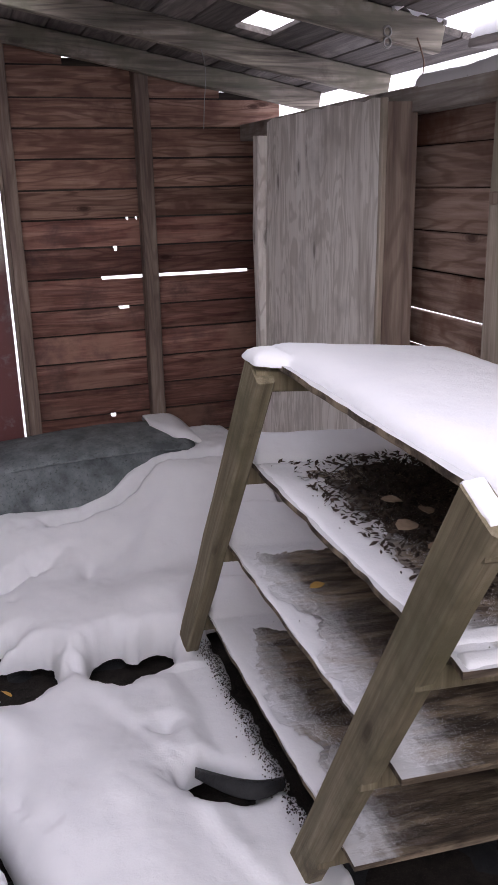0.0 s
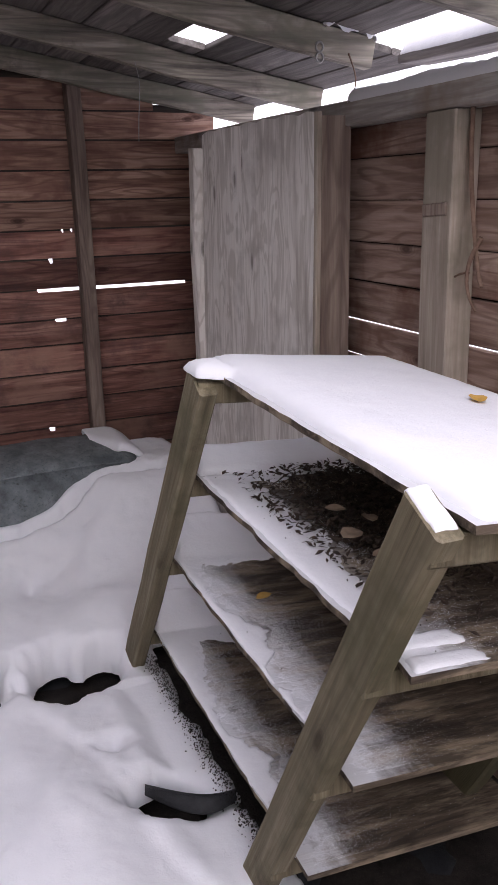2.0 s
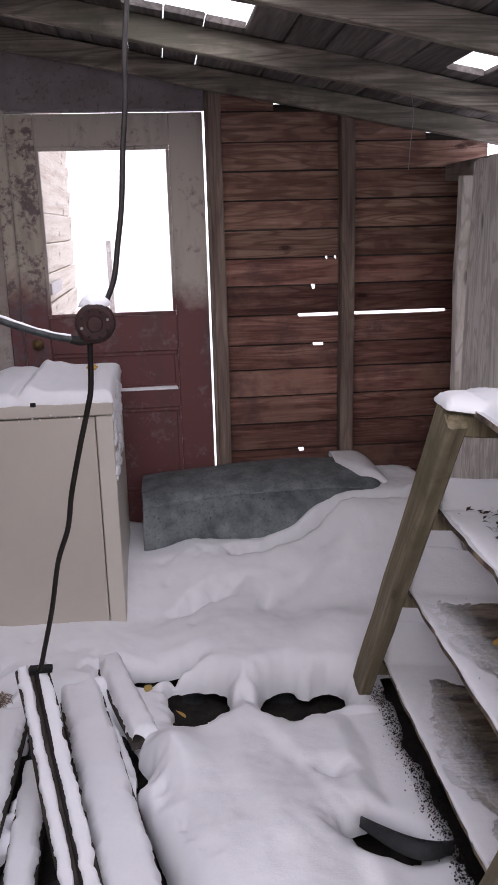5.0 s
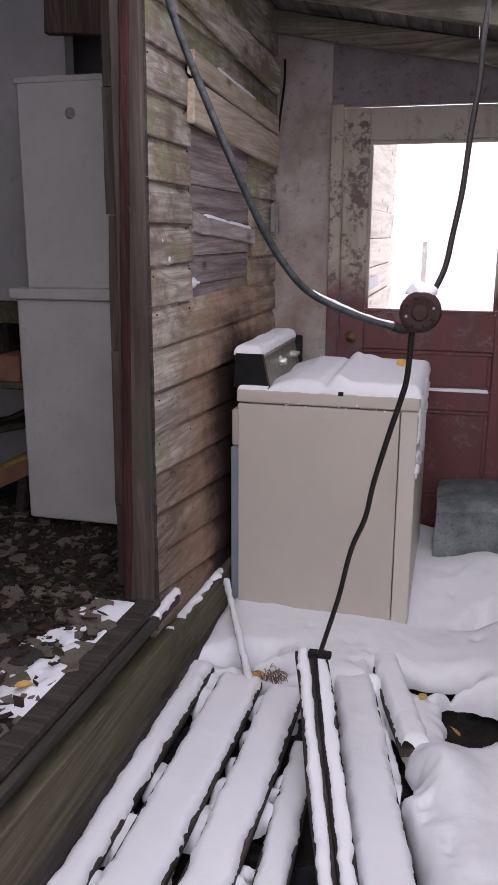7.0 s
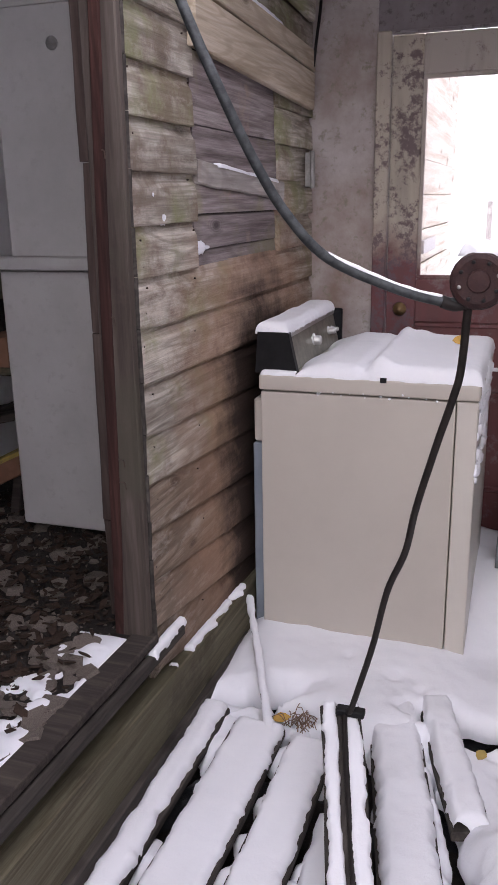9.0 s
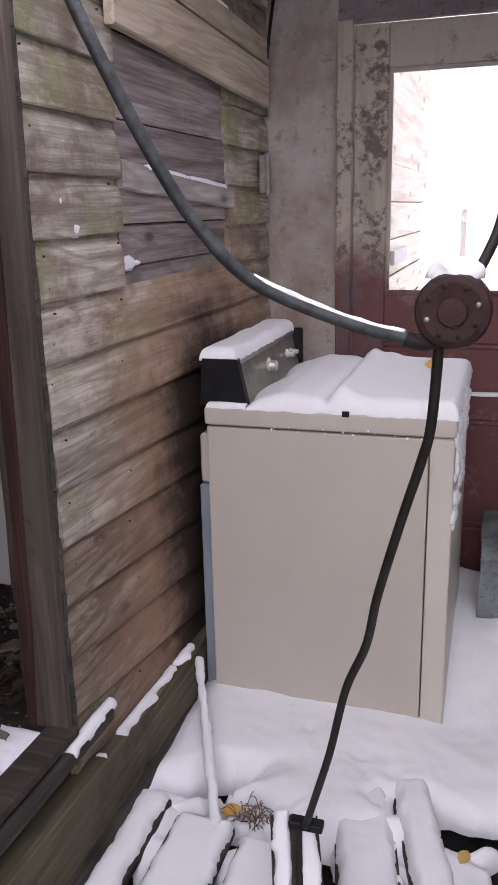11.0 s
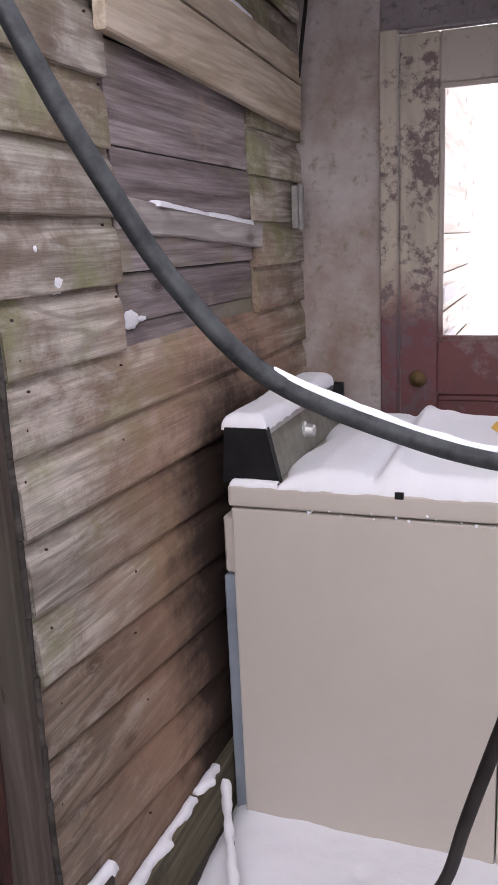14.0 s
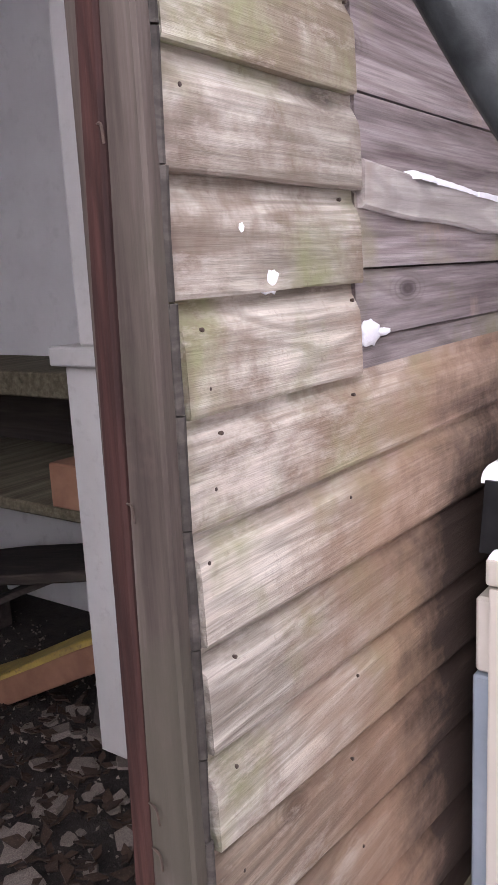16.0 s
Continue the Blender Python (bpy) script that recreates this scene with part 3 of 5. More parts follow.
def wall_board(x0, x1, z0, z1, notches=()):
    """A board seen from inside, with slightly wavy edges; its top edge may have worn notches that let light in."""
    def wave(x):
        return 0.0022 * noise.noise((x * 5, z1 * 9, 1.0))
    xs = [x0 + (x1 - x0) * i / 8 for i in range(9)]
    pts = {x: z1 + wave(x) for x in xs}
    for a, b, d in notches:
        for x in [x for x in pts if a <= x <= b]:
            del pts[x]
        pts.update({a: z1, a + 0.003: z1 - d, (a + b) / 2: z1 - d - 0.001, b - 0.003: z1 - d, b: z1})
    top = sorted(pts.items())
    bm = bmesh.new()
    front = [bm.verts.new((x, BY, z)) for x, z in top] + [bm.verts.new((x, BY + 0.002, z0 + wave(x + 3))) for x in xs[::-1]]
    back = [bm.verts.new(v.co + Vector((0, 0.013, 0))) for v in front]
    bm.faces.new(front), bm.faces.new(back[::-1])
    for i in range(len(front)):
        k = (i + 1) % len(front)
        bm.faces.new((front[k], front[i], back[i], back[k]))
    bmesh.ops.recalc_face_normals(bm, faces=bm.faces)
    return under(part("board", bm, TAN_BOARD if z1 > 1.42 else RED_BOARD), wall_north)


for hi_, lo_ in zip(EDGES, EDGES[1:]):
    gaps = GAPS.get(hi_, ())
    x_end = min(1.6, roof_cut(hi_))
    if hi_ > 1.97 and x_end < 0.3:
        continue
    wall_board(0.262, x_end, lo_ + 0.003, hi_ - 0.0055, [(g0, g1, d + 0.007) for g0, g1, d in gaps])
    a_ = 0.262
    for g0, g1, _ in sorted(gaps) + [(x_end, x_end, 0)]:
        if g0 - a_ > 0.01:
            under(part("lap_strip", box(a_, g0, BY + 0.0145, BY + 0.024, hi_ - 0.03, hi_ + 0.03, 0), DARKWOOD), wall_north)
        a_ = g1
for x_, w_ in ((0.892, 0.066), (0.268, 0.06)):
    tagged(part("wall_stud", beam_mesh((x_, BY - 0.045, -0.1), (x_, BY - 0.045, 2.30 - 0.19 * x_), w_, 0.085, (0, 1, 0), 6, 0.003, rng=rng), STUD), "grey-brown upright stud of the board wall", "stud", "wall studs", "structure")

# ---- the old door in the back wall ----
door = hub("door_1", -0.235, 3.96, 0.06, label="closed maroon door with flaking beige paint and a large glazed window", category="door", kind="structure")
DY = 3.955


def door_piece(name, x0, x1, z0, z1, dy=0.0, m=DOOR, thick=0.04, bev=0.004, label="", on=None):
    return under(part(name, box(x0, x1, DY + dy, DY + dy + thick, z0, z1, bev), m, label=label), on or door)


lock_stile = door_piece("stile", -0.675, -0.556, 0.06, 2.085, 0, STILE)
door_piece("stile", 0.056, 0.2145, 0.06, 2.085, 0, DOOR)
door_piece("top_rail", -0.5555, 0.0555, 1.942, 2.085)
door_piece("lock_rail", -0.5555, 0.0555, 0.99, 1.165)
door_piece("mid_rail", -0.5555, 0.0555, 0.705, 0.80)
door_piece("bottom_rail", -0.5555, 0.0555, 0.06, 0.27)
for z0, z1 in ((0.80, 0.99), (0.27, 0.705)):
    field = door_piece("panel", -0.5555, 0.0555, z0, z1, 0.014, DOOR, 0.016)
    for a in ((-0.5555, 0.0555, z0, z0 + 0.022), (-0.5555, 0.0555, z1 - 0.022, z1), (-0.5555, -0.533, z0 + 0.022, z1 - 0.022), (0.033, 0.0555, z0 + 0.022, z1 - 0.022)):
        door_piece("moulding", *a, 0.006, DOOR, 0.014, 0.005, on=field)
pane = door_piece("pane", -0.545, 0.045, 1.176, 1.932, 0.022, GLASS, 0.003, 0)
pane.visible_shadow = False
for a in ((-0.5555, 0.0555, 1.166, 1.182), (-0.5555, 0.0555, 1.926, 1.942), (-0.5555, -0.540, 1.182, 1.926), (0.040, 0.0555, 1.182, 1.926)):
    door_piece("glazing_bead", *a, 0.008, DOOR, 0.014, 0.003, on=pane)
knob = under(part("door_knob", lathe(((0.012, -0.05), (0.012, -0.03), (0.024, -0.028), (0.028, -0.018), (0.022, -0.008), (0.02, 0.0)), 16, (-0.615, DY - 0.0, 1.045), 1), BRASS, label="tarnished brass knob"), lock_stile)
smooth(knob)

frame_parts = hub("door_frame", 0.0, 3.96, 0, label="flaking grey-purple painted door frame and transom board", category="door frame", kind="structure")
under(part("transom_board", prism([(-0.735, 2.10), (0.30, 2.10), (0.30, 2.26), (-0.735, 2.46)], 1, 3.966, 3.99), TRANSOM), frame_parts)
under(part("head_strip", box(-0.69, 0.225, 3.945, 3.975, 2.089, 2.10, 0.002), TRANSOM), frame_parts)
under(part("jamb", box(-0.735, -0.679, 3.93, 3.985, 0.0, 2.10, 0.004), STILE), frame_parts)
under(part("jamb", box(0.226, 0.262, 3.93, 3.985, 0.0, 2.22, 0.004), STUD), frame_parts)
tagged(part("side_panel", box(-1.12, -0.737, 3.966, 3.984, -0.1, 2.46, 0.002), PANEL), "stained grey-brown board panel beside the door", "panel", kind="structure")
tagged(part("threshold", box(-0.74, 0.265, 3.935, 3.985, -0.2, 0.055, 0.004), FLOORBOARD), "dark wooden door threshold", "threshold", kind="structure")
hinge = hub("hinge", -0.96, 3.83, 1.6, label="old grey steel hinge on the corner board", category="hinge")
under(part("leaf_plate", box(-0.985, -0.962, 3.80, 3.87, 1.535, 1.665, 0.002), STEEL), hinge)
under(part("barrel", lathe(((0.009, 1.53), (0.009, 1.67)), 10, (-0.955, 3.80, 0)), STEEL), hinge)

# ---- right wall ----
RX = 1.47
wall_east = hub("wall_east", RX, 2.5, 0, label="low outer wall of tan weathered boards with bright gaps", category="wall", kind="structure")
RZ = (1.80, 1.664, 1.533, 1.399, 1.273, 1.139, 1.017, 0.89, 0.76, 0.62, 0.48, 0.34, 0.20, 0.06, -0.08, -0.22, -0.34)
for hi_, lo_ in zip(RZ, RZ[1:]):
    gap = 0.0065 if hi_ in (1.139, 1.017) or lo_ in (1.139, 1.017) else 0.003
    under(part("board", beam_mesh((RX + 0.010, -1.5, (hi_ + lo_) / 2 - gap / 2), (RX + 0.010, 4.0, (hi_ + lo_) / 2 - gap / 2), 0.02, hi_ - lo_ - gap, stations=6, jitter=0.001, rng=rng), RIGHT_BOARD), wall_east)
    if hi_ not in (1.139, 1.017):
        under(part("lap_strip", box(RX + 0.0215, RX + 0.03, -1.5, 4.0, hi_ - 0.03, hi_ + 0.03, 0), DARKWOOD), wall_east)
for y_, w_, x_ in ((1.825, 0.13, 1.425), (0.90, 0.10, 1.43)):
    s_ = hub("wall_post", x_, y_, -0.1, label="pale grey upright post of the outer wall", category="post", group="outer wall posts", kind="structure")
    under(part("timber", beam_mesh((x_, y_, -0.12), (x_, y_, 1.758), w_, 0.085, (1, 0, 0), 6, 0.002, rng=rng), PALE_STUD), s_)
    under(part("scar_block", beam_mesh((x_ - 0.045, y_ - 0.05, 1.51), (x_ - 0.045, y_ + 0.05, 1.505), 0.012, 0.035, rng=rng), STUD), s_)
tagged(part("top_plate", beam_mesh((1.43, -1.5, 1.797), (1.43, 3.98, 1.797), 0.085, 0.075, stations=10, rng=rng), GREY_SLAT), "weathered timber plate along the outer wall", "beam", kind="structure")

# ---- grey plywood cupboard against the outer wall ----
cup = hub("cupboard", 1.33, 2.87, 0, label="tall cupboard of grey weathered plywood sheets", category="cupboard")
PX = 1.285
ragged = [(2.355, 0.0), (2.925, 0.0), (2.925, 1.806), (2.86, 1.812), (2.78, 1.803), (2.72, 1.812), (2.63, 1.803), (2.55, 1.81), (2.45, 1.798), (2.39, 1.806), (2.34, 1.80)]
under(part("plywood_sheet", prism(ragged, 0, PX, PX + 0.012), PLY), cup)
ragged = [(2.93, 0.0), (3.46, 0.0), (3.34, 1.80), (3.28, 1.812), (3.2, 1.806), (3.13, 1.812), (3.06, 1.806), (3.0, 1.81), (2.93, 1.804)]
under(part("plywood_sheet", prism(ragged, 0, PX + 0.005, PX + 0.017), PLY), cup)
under(part("end_board", beam_mesh((1.355, 2.345, 0), (1.355, 2.335, 1.79), 0.115, 0.02, (0, 1, 0), 5, rng=rng), STUD), cup)
under(part("corner_batten", beam_mesh((PX + 0.004, 2.336, 0), (PX + 0.004, 2.326, 1.80), 0.02, 0.022, (0, 1, 0), 5, rng=rng), PALE_STUD), cup)
under(part("warped_edge_strip", beam_mesh((PX + 0.005, 3.50, 0), (PX - 0.005, 3.375, 1.75), 0.045, 0.06, (0, 1, 0), 9, 0.012, rng=rng), PLY), cup)

# ---- roof: rafters and sheathing boards ----
def roof_z(x):
    return 2.306 - 0.19 * x


for n_, (y_, xe) in enumerate(((3.86, 1.75), (3.17, 1.75), (2.37, 1.50))):
    tagged(part("rafter", beam_mesh((-1.0, y_, roof_z(-1.0) - 0.048), (xe, y_, roof_z(xe) - 0.048), 0.048, 0.09, stations=9, jitter=0.004, rng=rng), RAFTER),
           "dark weathered roof rafter sloping to the outer wall", "rafter", "roof rafters", "structure")
roof = hub("roof", 0.3, 3.1, 2.3, label="dark leaking board roof with gaps and missing boards", category="roof", kind="structure")
for k in range(-15, 5):
    xa, xb = 1.061 + 0.145 * k, 1.204 + 0.145 * k
    # near ends are unseen; their length is set to shade rack and washer
    spans = [((0.95 if k > -6 else 2.25) + rng.uniform(-0.06, 0.04), 4.15)]
    if k < -8:
        spans = [(2.5 + rng.uniform(-0.04, 0.04), 4.15)]
    elif k == 0:
        spans = [(0.97, 2.755), (3.045, 4.15)]
    elif -8 <= k <= -6:
        spans = [(3.05 + rng.uniform(-0.01, 0.02), 4.15)]
    elif k >= 3:
        spans = [(2.46, 4.15)]
    for ya, yb in spans:
        g = rng.uniform(0.0, 0.0025)
        xm = (xa + xb) / 2
        under(part("roof_board", beam_mesh((xm, ya, roof_z(xm) + 0.012), (xm, yb, roof_z(xm) + 0.012 + rng.uniform(-0.002, 0.004)), xb - xa - 0.001 + g, 0.022, (0.19, 0, 1), 3, 0.001, rng=rng), SHEATH), roof)
under(part("roof_felt", prism([(-1.05, roof_z(-1.05) + 0.03), (-0.12, roof_z(-0.12) + 0.03), (-0.12, roof_z(-0.12) + 0.036), (-1.05, roof_z(-1.05) + 0.036)], 1, 2.56, 4.15), TARP), roof)
under(part("roof_felt", prism([(0.345, roof_z(0.345) + 0.03), (1.05, roof_z(1.05) + 0.03), (1.05, roof_z(1.05) + 0.036), (0.345, roof_z(0.345) + 0.036)], 1, 2.2, 4.15), TARP), roof)

# ---- beyond: snowy ground, the house wall going on, a post ----
tagged(part("ground", box(-400, 400, -400, 400, -0.6, -0.30, 0), SNOW), "snow-covered ground", "ground", kind="structure")
tagged(part("soil_bed", box(-1.0, 1.46, -1.6, 3.98, -0.30, -0.13, 0), SOIL), "dark wet soil under the broken floor", "soil", kind="structure")

# ---- washing machine ----
washer = hub("washing_machine", -0.57, 3.35, 0.0, label="old beige top-loading washing machine with snow on its lid", category="washing machine")
WY0, WY1 = 3.01, 3.70
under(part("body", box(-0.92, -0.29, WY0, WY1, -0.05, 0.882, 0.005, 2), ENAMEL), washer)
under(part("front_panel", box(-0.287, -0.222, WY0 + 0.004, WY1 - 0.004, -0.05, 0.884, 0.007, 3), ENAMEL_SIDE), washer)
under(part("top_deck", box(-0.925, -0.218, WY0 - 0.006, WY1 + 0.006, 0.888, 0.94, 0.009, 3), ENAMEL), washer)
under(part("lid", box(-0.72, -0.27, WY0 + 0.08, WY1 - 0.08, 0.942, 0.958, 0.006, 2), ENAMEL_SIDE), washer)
under(part("latch_notch", box(-0.524, -0.504, WY0 - 0.0085, WY0 - 0.002, 0.932, 0.948, 0.001), BLACK), washer)
under(part("rear_cover", box(-0.955, -0.922, WY0 + 0.03, WY1 - 0.03, 0.70, 0.85, 0.006), ENAMEL), washer)
under(part("rear_panel", box(-0.958, -0.922, WY0 + 0.025, WY1 - 0.03, 0.02, 0.695, 0.004), plain("blue_grey_rear_panel", (0.20, 0.23, 0.27), (0.26, 0.29, 0.33), 5, 0.5)), washer, )
console = under(part("console", prism([(-0.945, 0.94), (-0.80, 0.94), (-0.83, 1.075), (-0.935, 1.075)], 1, WY0 + 0.02, WY0 + 0.045), BLACK, label="black plastic console end"), washer)
under(part("console_shell", prism([(-0.94, 0.945), (-0.82, 0.945), (-0.845, 1.07), (-0.93, 1.07)], 1, WY0 + 0.046, WY1 - 0.03), BLACK), washer)
under(part("control_facia", prism([(-0.819, 0.945), (-0.81, 0.945), (-0.835, 1.058), (-0.843, 1.058)], 1, WY0 + 0.05, WY1 - 0.03), FACIA, label="grimy chrome control facia"), washer)
under(part("facia_trim", prism([(-0.846, 1.058), (-0.83, 1.056), (-0.83, 1.07), (-0.846, 1.074)], 1, WY0 + 0.046, WY1 - 0.028), CHROME), washer)
under(part("console_end", box(-0.945, -0.80, WY1 - 0.028, WY1 - 0.005, 0.94, 1.075, 0.005), BLACK), washer)
for y_, r_ in ((3.33, 0.024), (3.55, 0.017), (3.60, 0.012)):
    k_ = under(smooth(part("dial", lathe(((r_, 0.0), (r_, 0.004), (r_ * 0.72, 0.008), (r_ * 0.66, 0.028), (r_ * 0.5, 0.031)), 18, (-0.826, y_, 1.005), 0), KNOB, label="silver dial"), False), washer)
under(part("base_skirt", box(-0.90, -0.25, WY0 + 0.02, WY1 - 0.02, -0.10, -0.05, 0), BLACK), washer)


def lid_thick(x, y):
    ridge = 0.028 * math.exp(-((x + 0.535 + 0.03 * (y - 3.3)) / 0.035) ** 2) + 0.02 * math.exp(-(((x + 0.48) / 0.05) ** 2 + ((y - 3.62) / 0.05) ** 2))
    crease = -0.02 * math.exp(-((x + 0.575) / 0.02) ** 2)
    return 0.045 + ridge + crease - 0.03 * max(0.0, -0.70 - x) / 0.1


snow_sheet("snow_on_washer", -0.93, -0.212, WY0 - 0.012, WY1 + 0.01, lambda x, y: min(x + 0.815 - 0.02 * math.sin(y * 17), -0.214 - x, y - WY0 + 0.004, WY1 + 0.006 - y), lambda x, y: 0.94, lid_thick, 0.035, 0.009, 0.10, "lumpy snow on top of the washing machine", 0.004)
snow_sheet("snow_on_console", -0.95, -0.82, WY0 + 0.02, WY1 - 0.01, rect_in(-0.945, -0.83, WY0 + 0.025, WY1 - 0.02), lambda x, y: 1.074, 0.032, 0.03, 0.007, 0.25, "snow on the console of the washing machine", 0.006)
snow_sheet("snow_on_deck", -0.925, -0.80, WY0 - 0.005, WY0 + 0.03, rect_in(-0.92, -0.79, WY0 - 0.003, WY0 + 0.022), lambda x, y: 0.94, 0.012, 0.012, 0.005, 0.4, "thin snow on the edge of the machine's deck", 0.003)
# frost clinging to the front
bm = bmesh.new()
for _ in range(90):
    z_ = rng.uniform(0.62, 0.93)
    y_ = WY0 + 0.02 + rng.random() ** 1.5 * 0.5
    r_ = rng.uniform(0.012, 0.03) * (0.5 + (z_ - 0.55) * 1.4)
    bmesh.ops.create_icosphere(bm, subdivisions=2, radius=r_, matrix=Matrix.Translation((-0.221, y_, z_)) @ Matrix.Diagonal((0.55, 1, 1.2, 1)))
for v in bm.verts:
    v.co += Vector((1, 1, 1)) * 0.004 * noise.noise(v.co * 70)
tagged(smooth(part("clinging_snow", bm, SNOW)), "wind-blown snow clinging to the machine's front", "snow", kind="stuff")
bm = bmesh.new()
for _ in range(16):
    bmesh.ops.create_icosphere(bm, subdivisions=1, radius=rng.uniform(0.002, 0.005), matrix=Matrix.Translation((rng.uniform(-0.75, -0.30), WY0 - 0.004, 0.885 + rng.uniform(-0.005, 0.012))))
tagged(smooth(part("snow_crumbs", bm, SNOW)), "crumbs of snow in the seam of the machine", "snow", kind="stuff")


def leaf(x, y, z, size=0.05, turn=0.0, tilt=10.0, roll_=0.0, m=LEAF, label="yellow fallen leaf on the snow"):
    bm = bmesh.new()
    outline = [(-0.5, 0), (-0.3, 0.22), (0.0, 0.32), (0.25, 0.22), (0.5, 0.02), (0.25, -0.2), (0.0, -0.3), (-0.3, -0.2)]
    mid = [bm.verts.new((a * size, 0, 0.06 * size * (1 - abs(2 * a)))) for a in (-0.25, 0.25)]
    ring = [bm.verts.new((a * size, b * size, 0.12 * size * abs(b) * 2 + 0.02 * size * math.sin(9 * a))) for a, b in outline]
    for i in range(8):
        c = mid[0] if outline[i][0] + outline[(i + 1) % 8][0] < 0 else mid[1]
        bm.faces.new((ring[i], ring[(i + 1) % 8], c))
    bm.faces.new((ring[2], mid[1], mid[0])), bm.faces.new((ring[6], mid[0], mid[1]))
    geo = bmesh.ops.extrude_face_region(bm, geom=list(bm.faces))["geom"]
    for v in geo:
        if isinstance(v, bmesh.types.BMVert):
            v.co.z += 0.0012
    ob = part("fallen_leaf", bm, m)
    ob.matrix_basis = pose(x, y, z, tilt, roll_, turn)
    return tagged(ob, label, "leaf", "fallen leaves")


leaf(-0.325, 3.46, 1.0, 0.055, 20, 60)

# ---- slatted display rack ----
rack = hub("plant_rack", 0.90, 1.75, 0, label="leaning olive-grey timber rack with four snowy plywood shelves", category="rack")
TIP = -0.10


def leg(y0, z0, y1, z1, x0):
    d = math.hypot(y1 - y0, z1 - z0)
    ob = part("leg", beam_mesh((0, 0, 0), (0, 0, d), 0.098, 0.045, (1, 0, 0), 8, 0.0025, 0.006, rng=rng), LEG)
    ob.matrix_basis = pose(x0, y0, z0, math.degrees(math.atan2(y0 - y1, z1 - z0)))
    return under(ob, rack)


leg(2.495, -0.09, 1.635, 1.158, 0.618)
leg(1.43, -0.12, 0.757, 1.145, 0.618)
leg(2.53, -0.09, 1.67, 1.10, 1.17)
leg(1.46, -0.12, 0.80, 1.06, 1.17)
SHELVES = ((1.160, 0.705, 1.725, 1.19), (0.862, 0.832, 1.905, 1.23), (0.535, 1.001, 2.156, 1.25), (0.168, 1.183, 2.398, 1.26))
RISE = 0.038
for n_, (z_, ya, yb, xe) in enumerate(SHELVES):
    bm = bmesh.new()
    nseg = 26
    th = 0.014
    rows = []
    for i in range(nseg + 1):
        y = ya + (yb - ya) * i / nseg
        e = rng.uniform(-0.003, 0.003) if n_ != 1 else rng.uniform(-0.005, 0.004)
        dip = -0.006 * math.sin(math.pi * i / nseg) + RISE * (yb - ya) * (i / nseg - 0.5)
        xs = (0.65 + e, 0.67 + e, 0.90, xe)
        rows.append([bm.verts.new((x, y, z_ + TIP * (x - 0.64) + dip)) for x in xs] + [bm.verts.new((x, y, z_ - th + TIP * (x - 0.64) + dip)) for x in xs[::-1]])
    for r0, r1 in zip(rows, rows[1:]):
        for k in range(8):
            bm.faces.new((r0[k], r0[(k + 1) % 8], r1[(k + 1) % 8], r1[k]))
    bm.faces.new(rows[0][::-1]), bm.faces.new(rows[-1])
    bmesh.ops.recalc_face_normals(bm, faces=bm.faces)
    under(part("shelf", bm, SHELF), rack)
    # cleats between the legs, under the shelf
    t1, t2 = (z_ + 0.09) / 1.248, (z_ + 0.12) / 1.265
    for yy in (2.495 - 0.86 * t1, 1.43 - 0.673 * t2):
        under(part("cleat", beam_mesh((0.60, yy, z_ - 0.044 + RISE * (yy - (ya + yb) / 2)), (1.2, yy, z_ - 0.044 + RISE * (yy - (ya + yb) / 2) + TIP * 0.56), 0.035, 0.05, stations=3, rng=rng), LEG), rack)


def shelf_z(n):
    z0, ya, yb, _ = SHELVES[n]
    return lambda x, y: z0 + TIP * (x - 0.64) - 0.005 + RISE * (y - (ya + yb) / 2)


def top_edge(x, y):
    return min(x - 0.668 + 0.003 * math.sin(y * 13), 1.188 - x, y - 0.712, 1.745 - y)


snow_sheet("snow_on_rack", 0.56, 1.22, 0.66, 1.82, lambda x, y: max(top_edge(x, y), min(x - 0.594 + 0.006 * fbm(x, y, 20), 0.70 - x, y - 1.582 - 0.4 * (0.65 - x), 1.70 - y)), shelf_z(0), lambda x, y: 0.036 + 0.008 * math.sin(4 * x) * math.cos(3 * y), 0.09, 0.012, 0.06, "thick smooth snow on the top of the rack", 0.004)
snow_sheet("snow_on_leg", 0.59, 0.65, 0.69, 0.84, lambda x, y: min(0.019 - abs(x - 0.618), 0.036 - abs(y - 0.763)), lambda x, y: 1.147 + 0.5 * (y - 0.761), 0.011, 0.02, 0.004, 0.05, "snow on the sawn end of the rack's leg", 0.004)


def drift(x, y, xw):
    return xw + 0.05 * fbm(x, y, 5, 3) + 0.02 * fbm(x, y, 22, 3) + 0.012 * fbm(x, y, 70, 2)


def bank(x, y, end, deep):
    return deep * max(0.0, min(1.0, (y - end + 0.16) / 0.12))


snow_sheet("snow_on_shelf", 0.63, 1.24, 0.82, 1.94, lambda x, y: min(x - 0.659, 1.22 - x, y - 0.845, 1.917 - y, abs(y - 1.78) - 0.002 + max(0, x - 0.80), max(drift(x, y, 0.775 + 0.12 * max(0, y - 1.55)) - x, y - drift(x, y, 1.745))), shelf_z(1), lambda x, y: 0.006 + bank(x, y, 1.915, 0.045), 0.02, 0.010, 0.2, "snow drifted over the edge of the shelf", 0.003)
snow_sheet("snow_on_shelf", 0.63, 1.26, 1.0, 2.2, lambda x, y: min(x - 0.652, 1.24 - x, y - 1.006, 2.168 - y, max(drift(x, y, 0.682 + 0.10 * max(0, y - 1.6)) - x, y - drift(x, y, 1.96))), shelf_z(2), lambda x, y: 0.005 + bank(x, y, 2.166, 0.075), 0.03, 0.010, 0.2, "snow drifted over the edge of the shelf", 0.003)
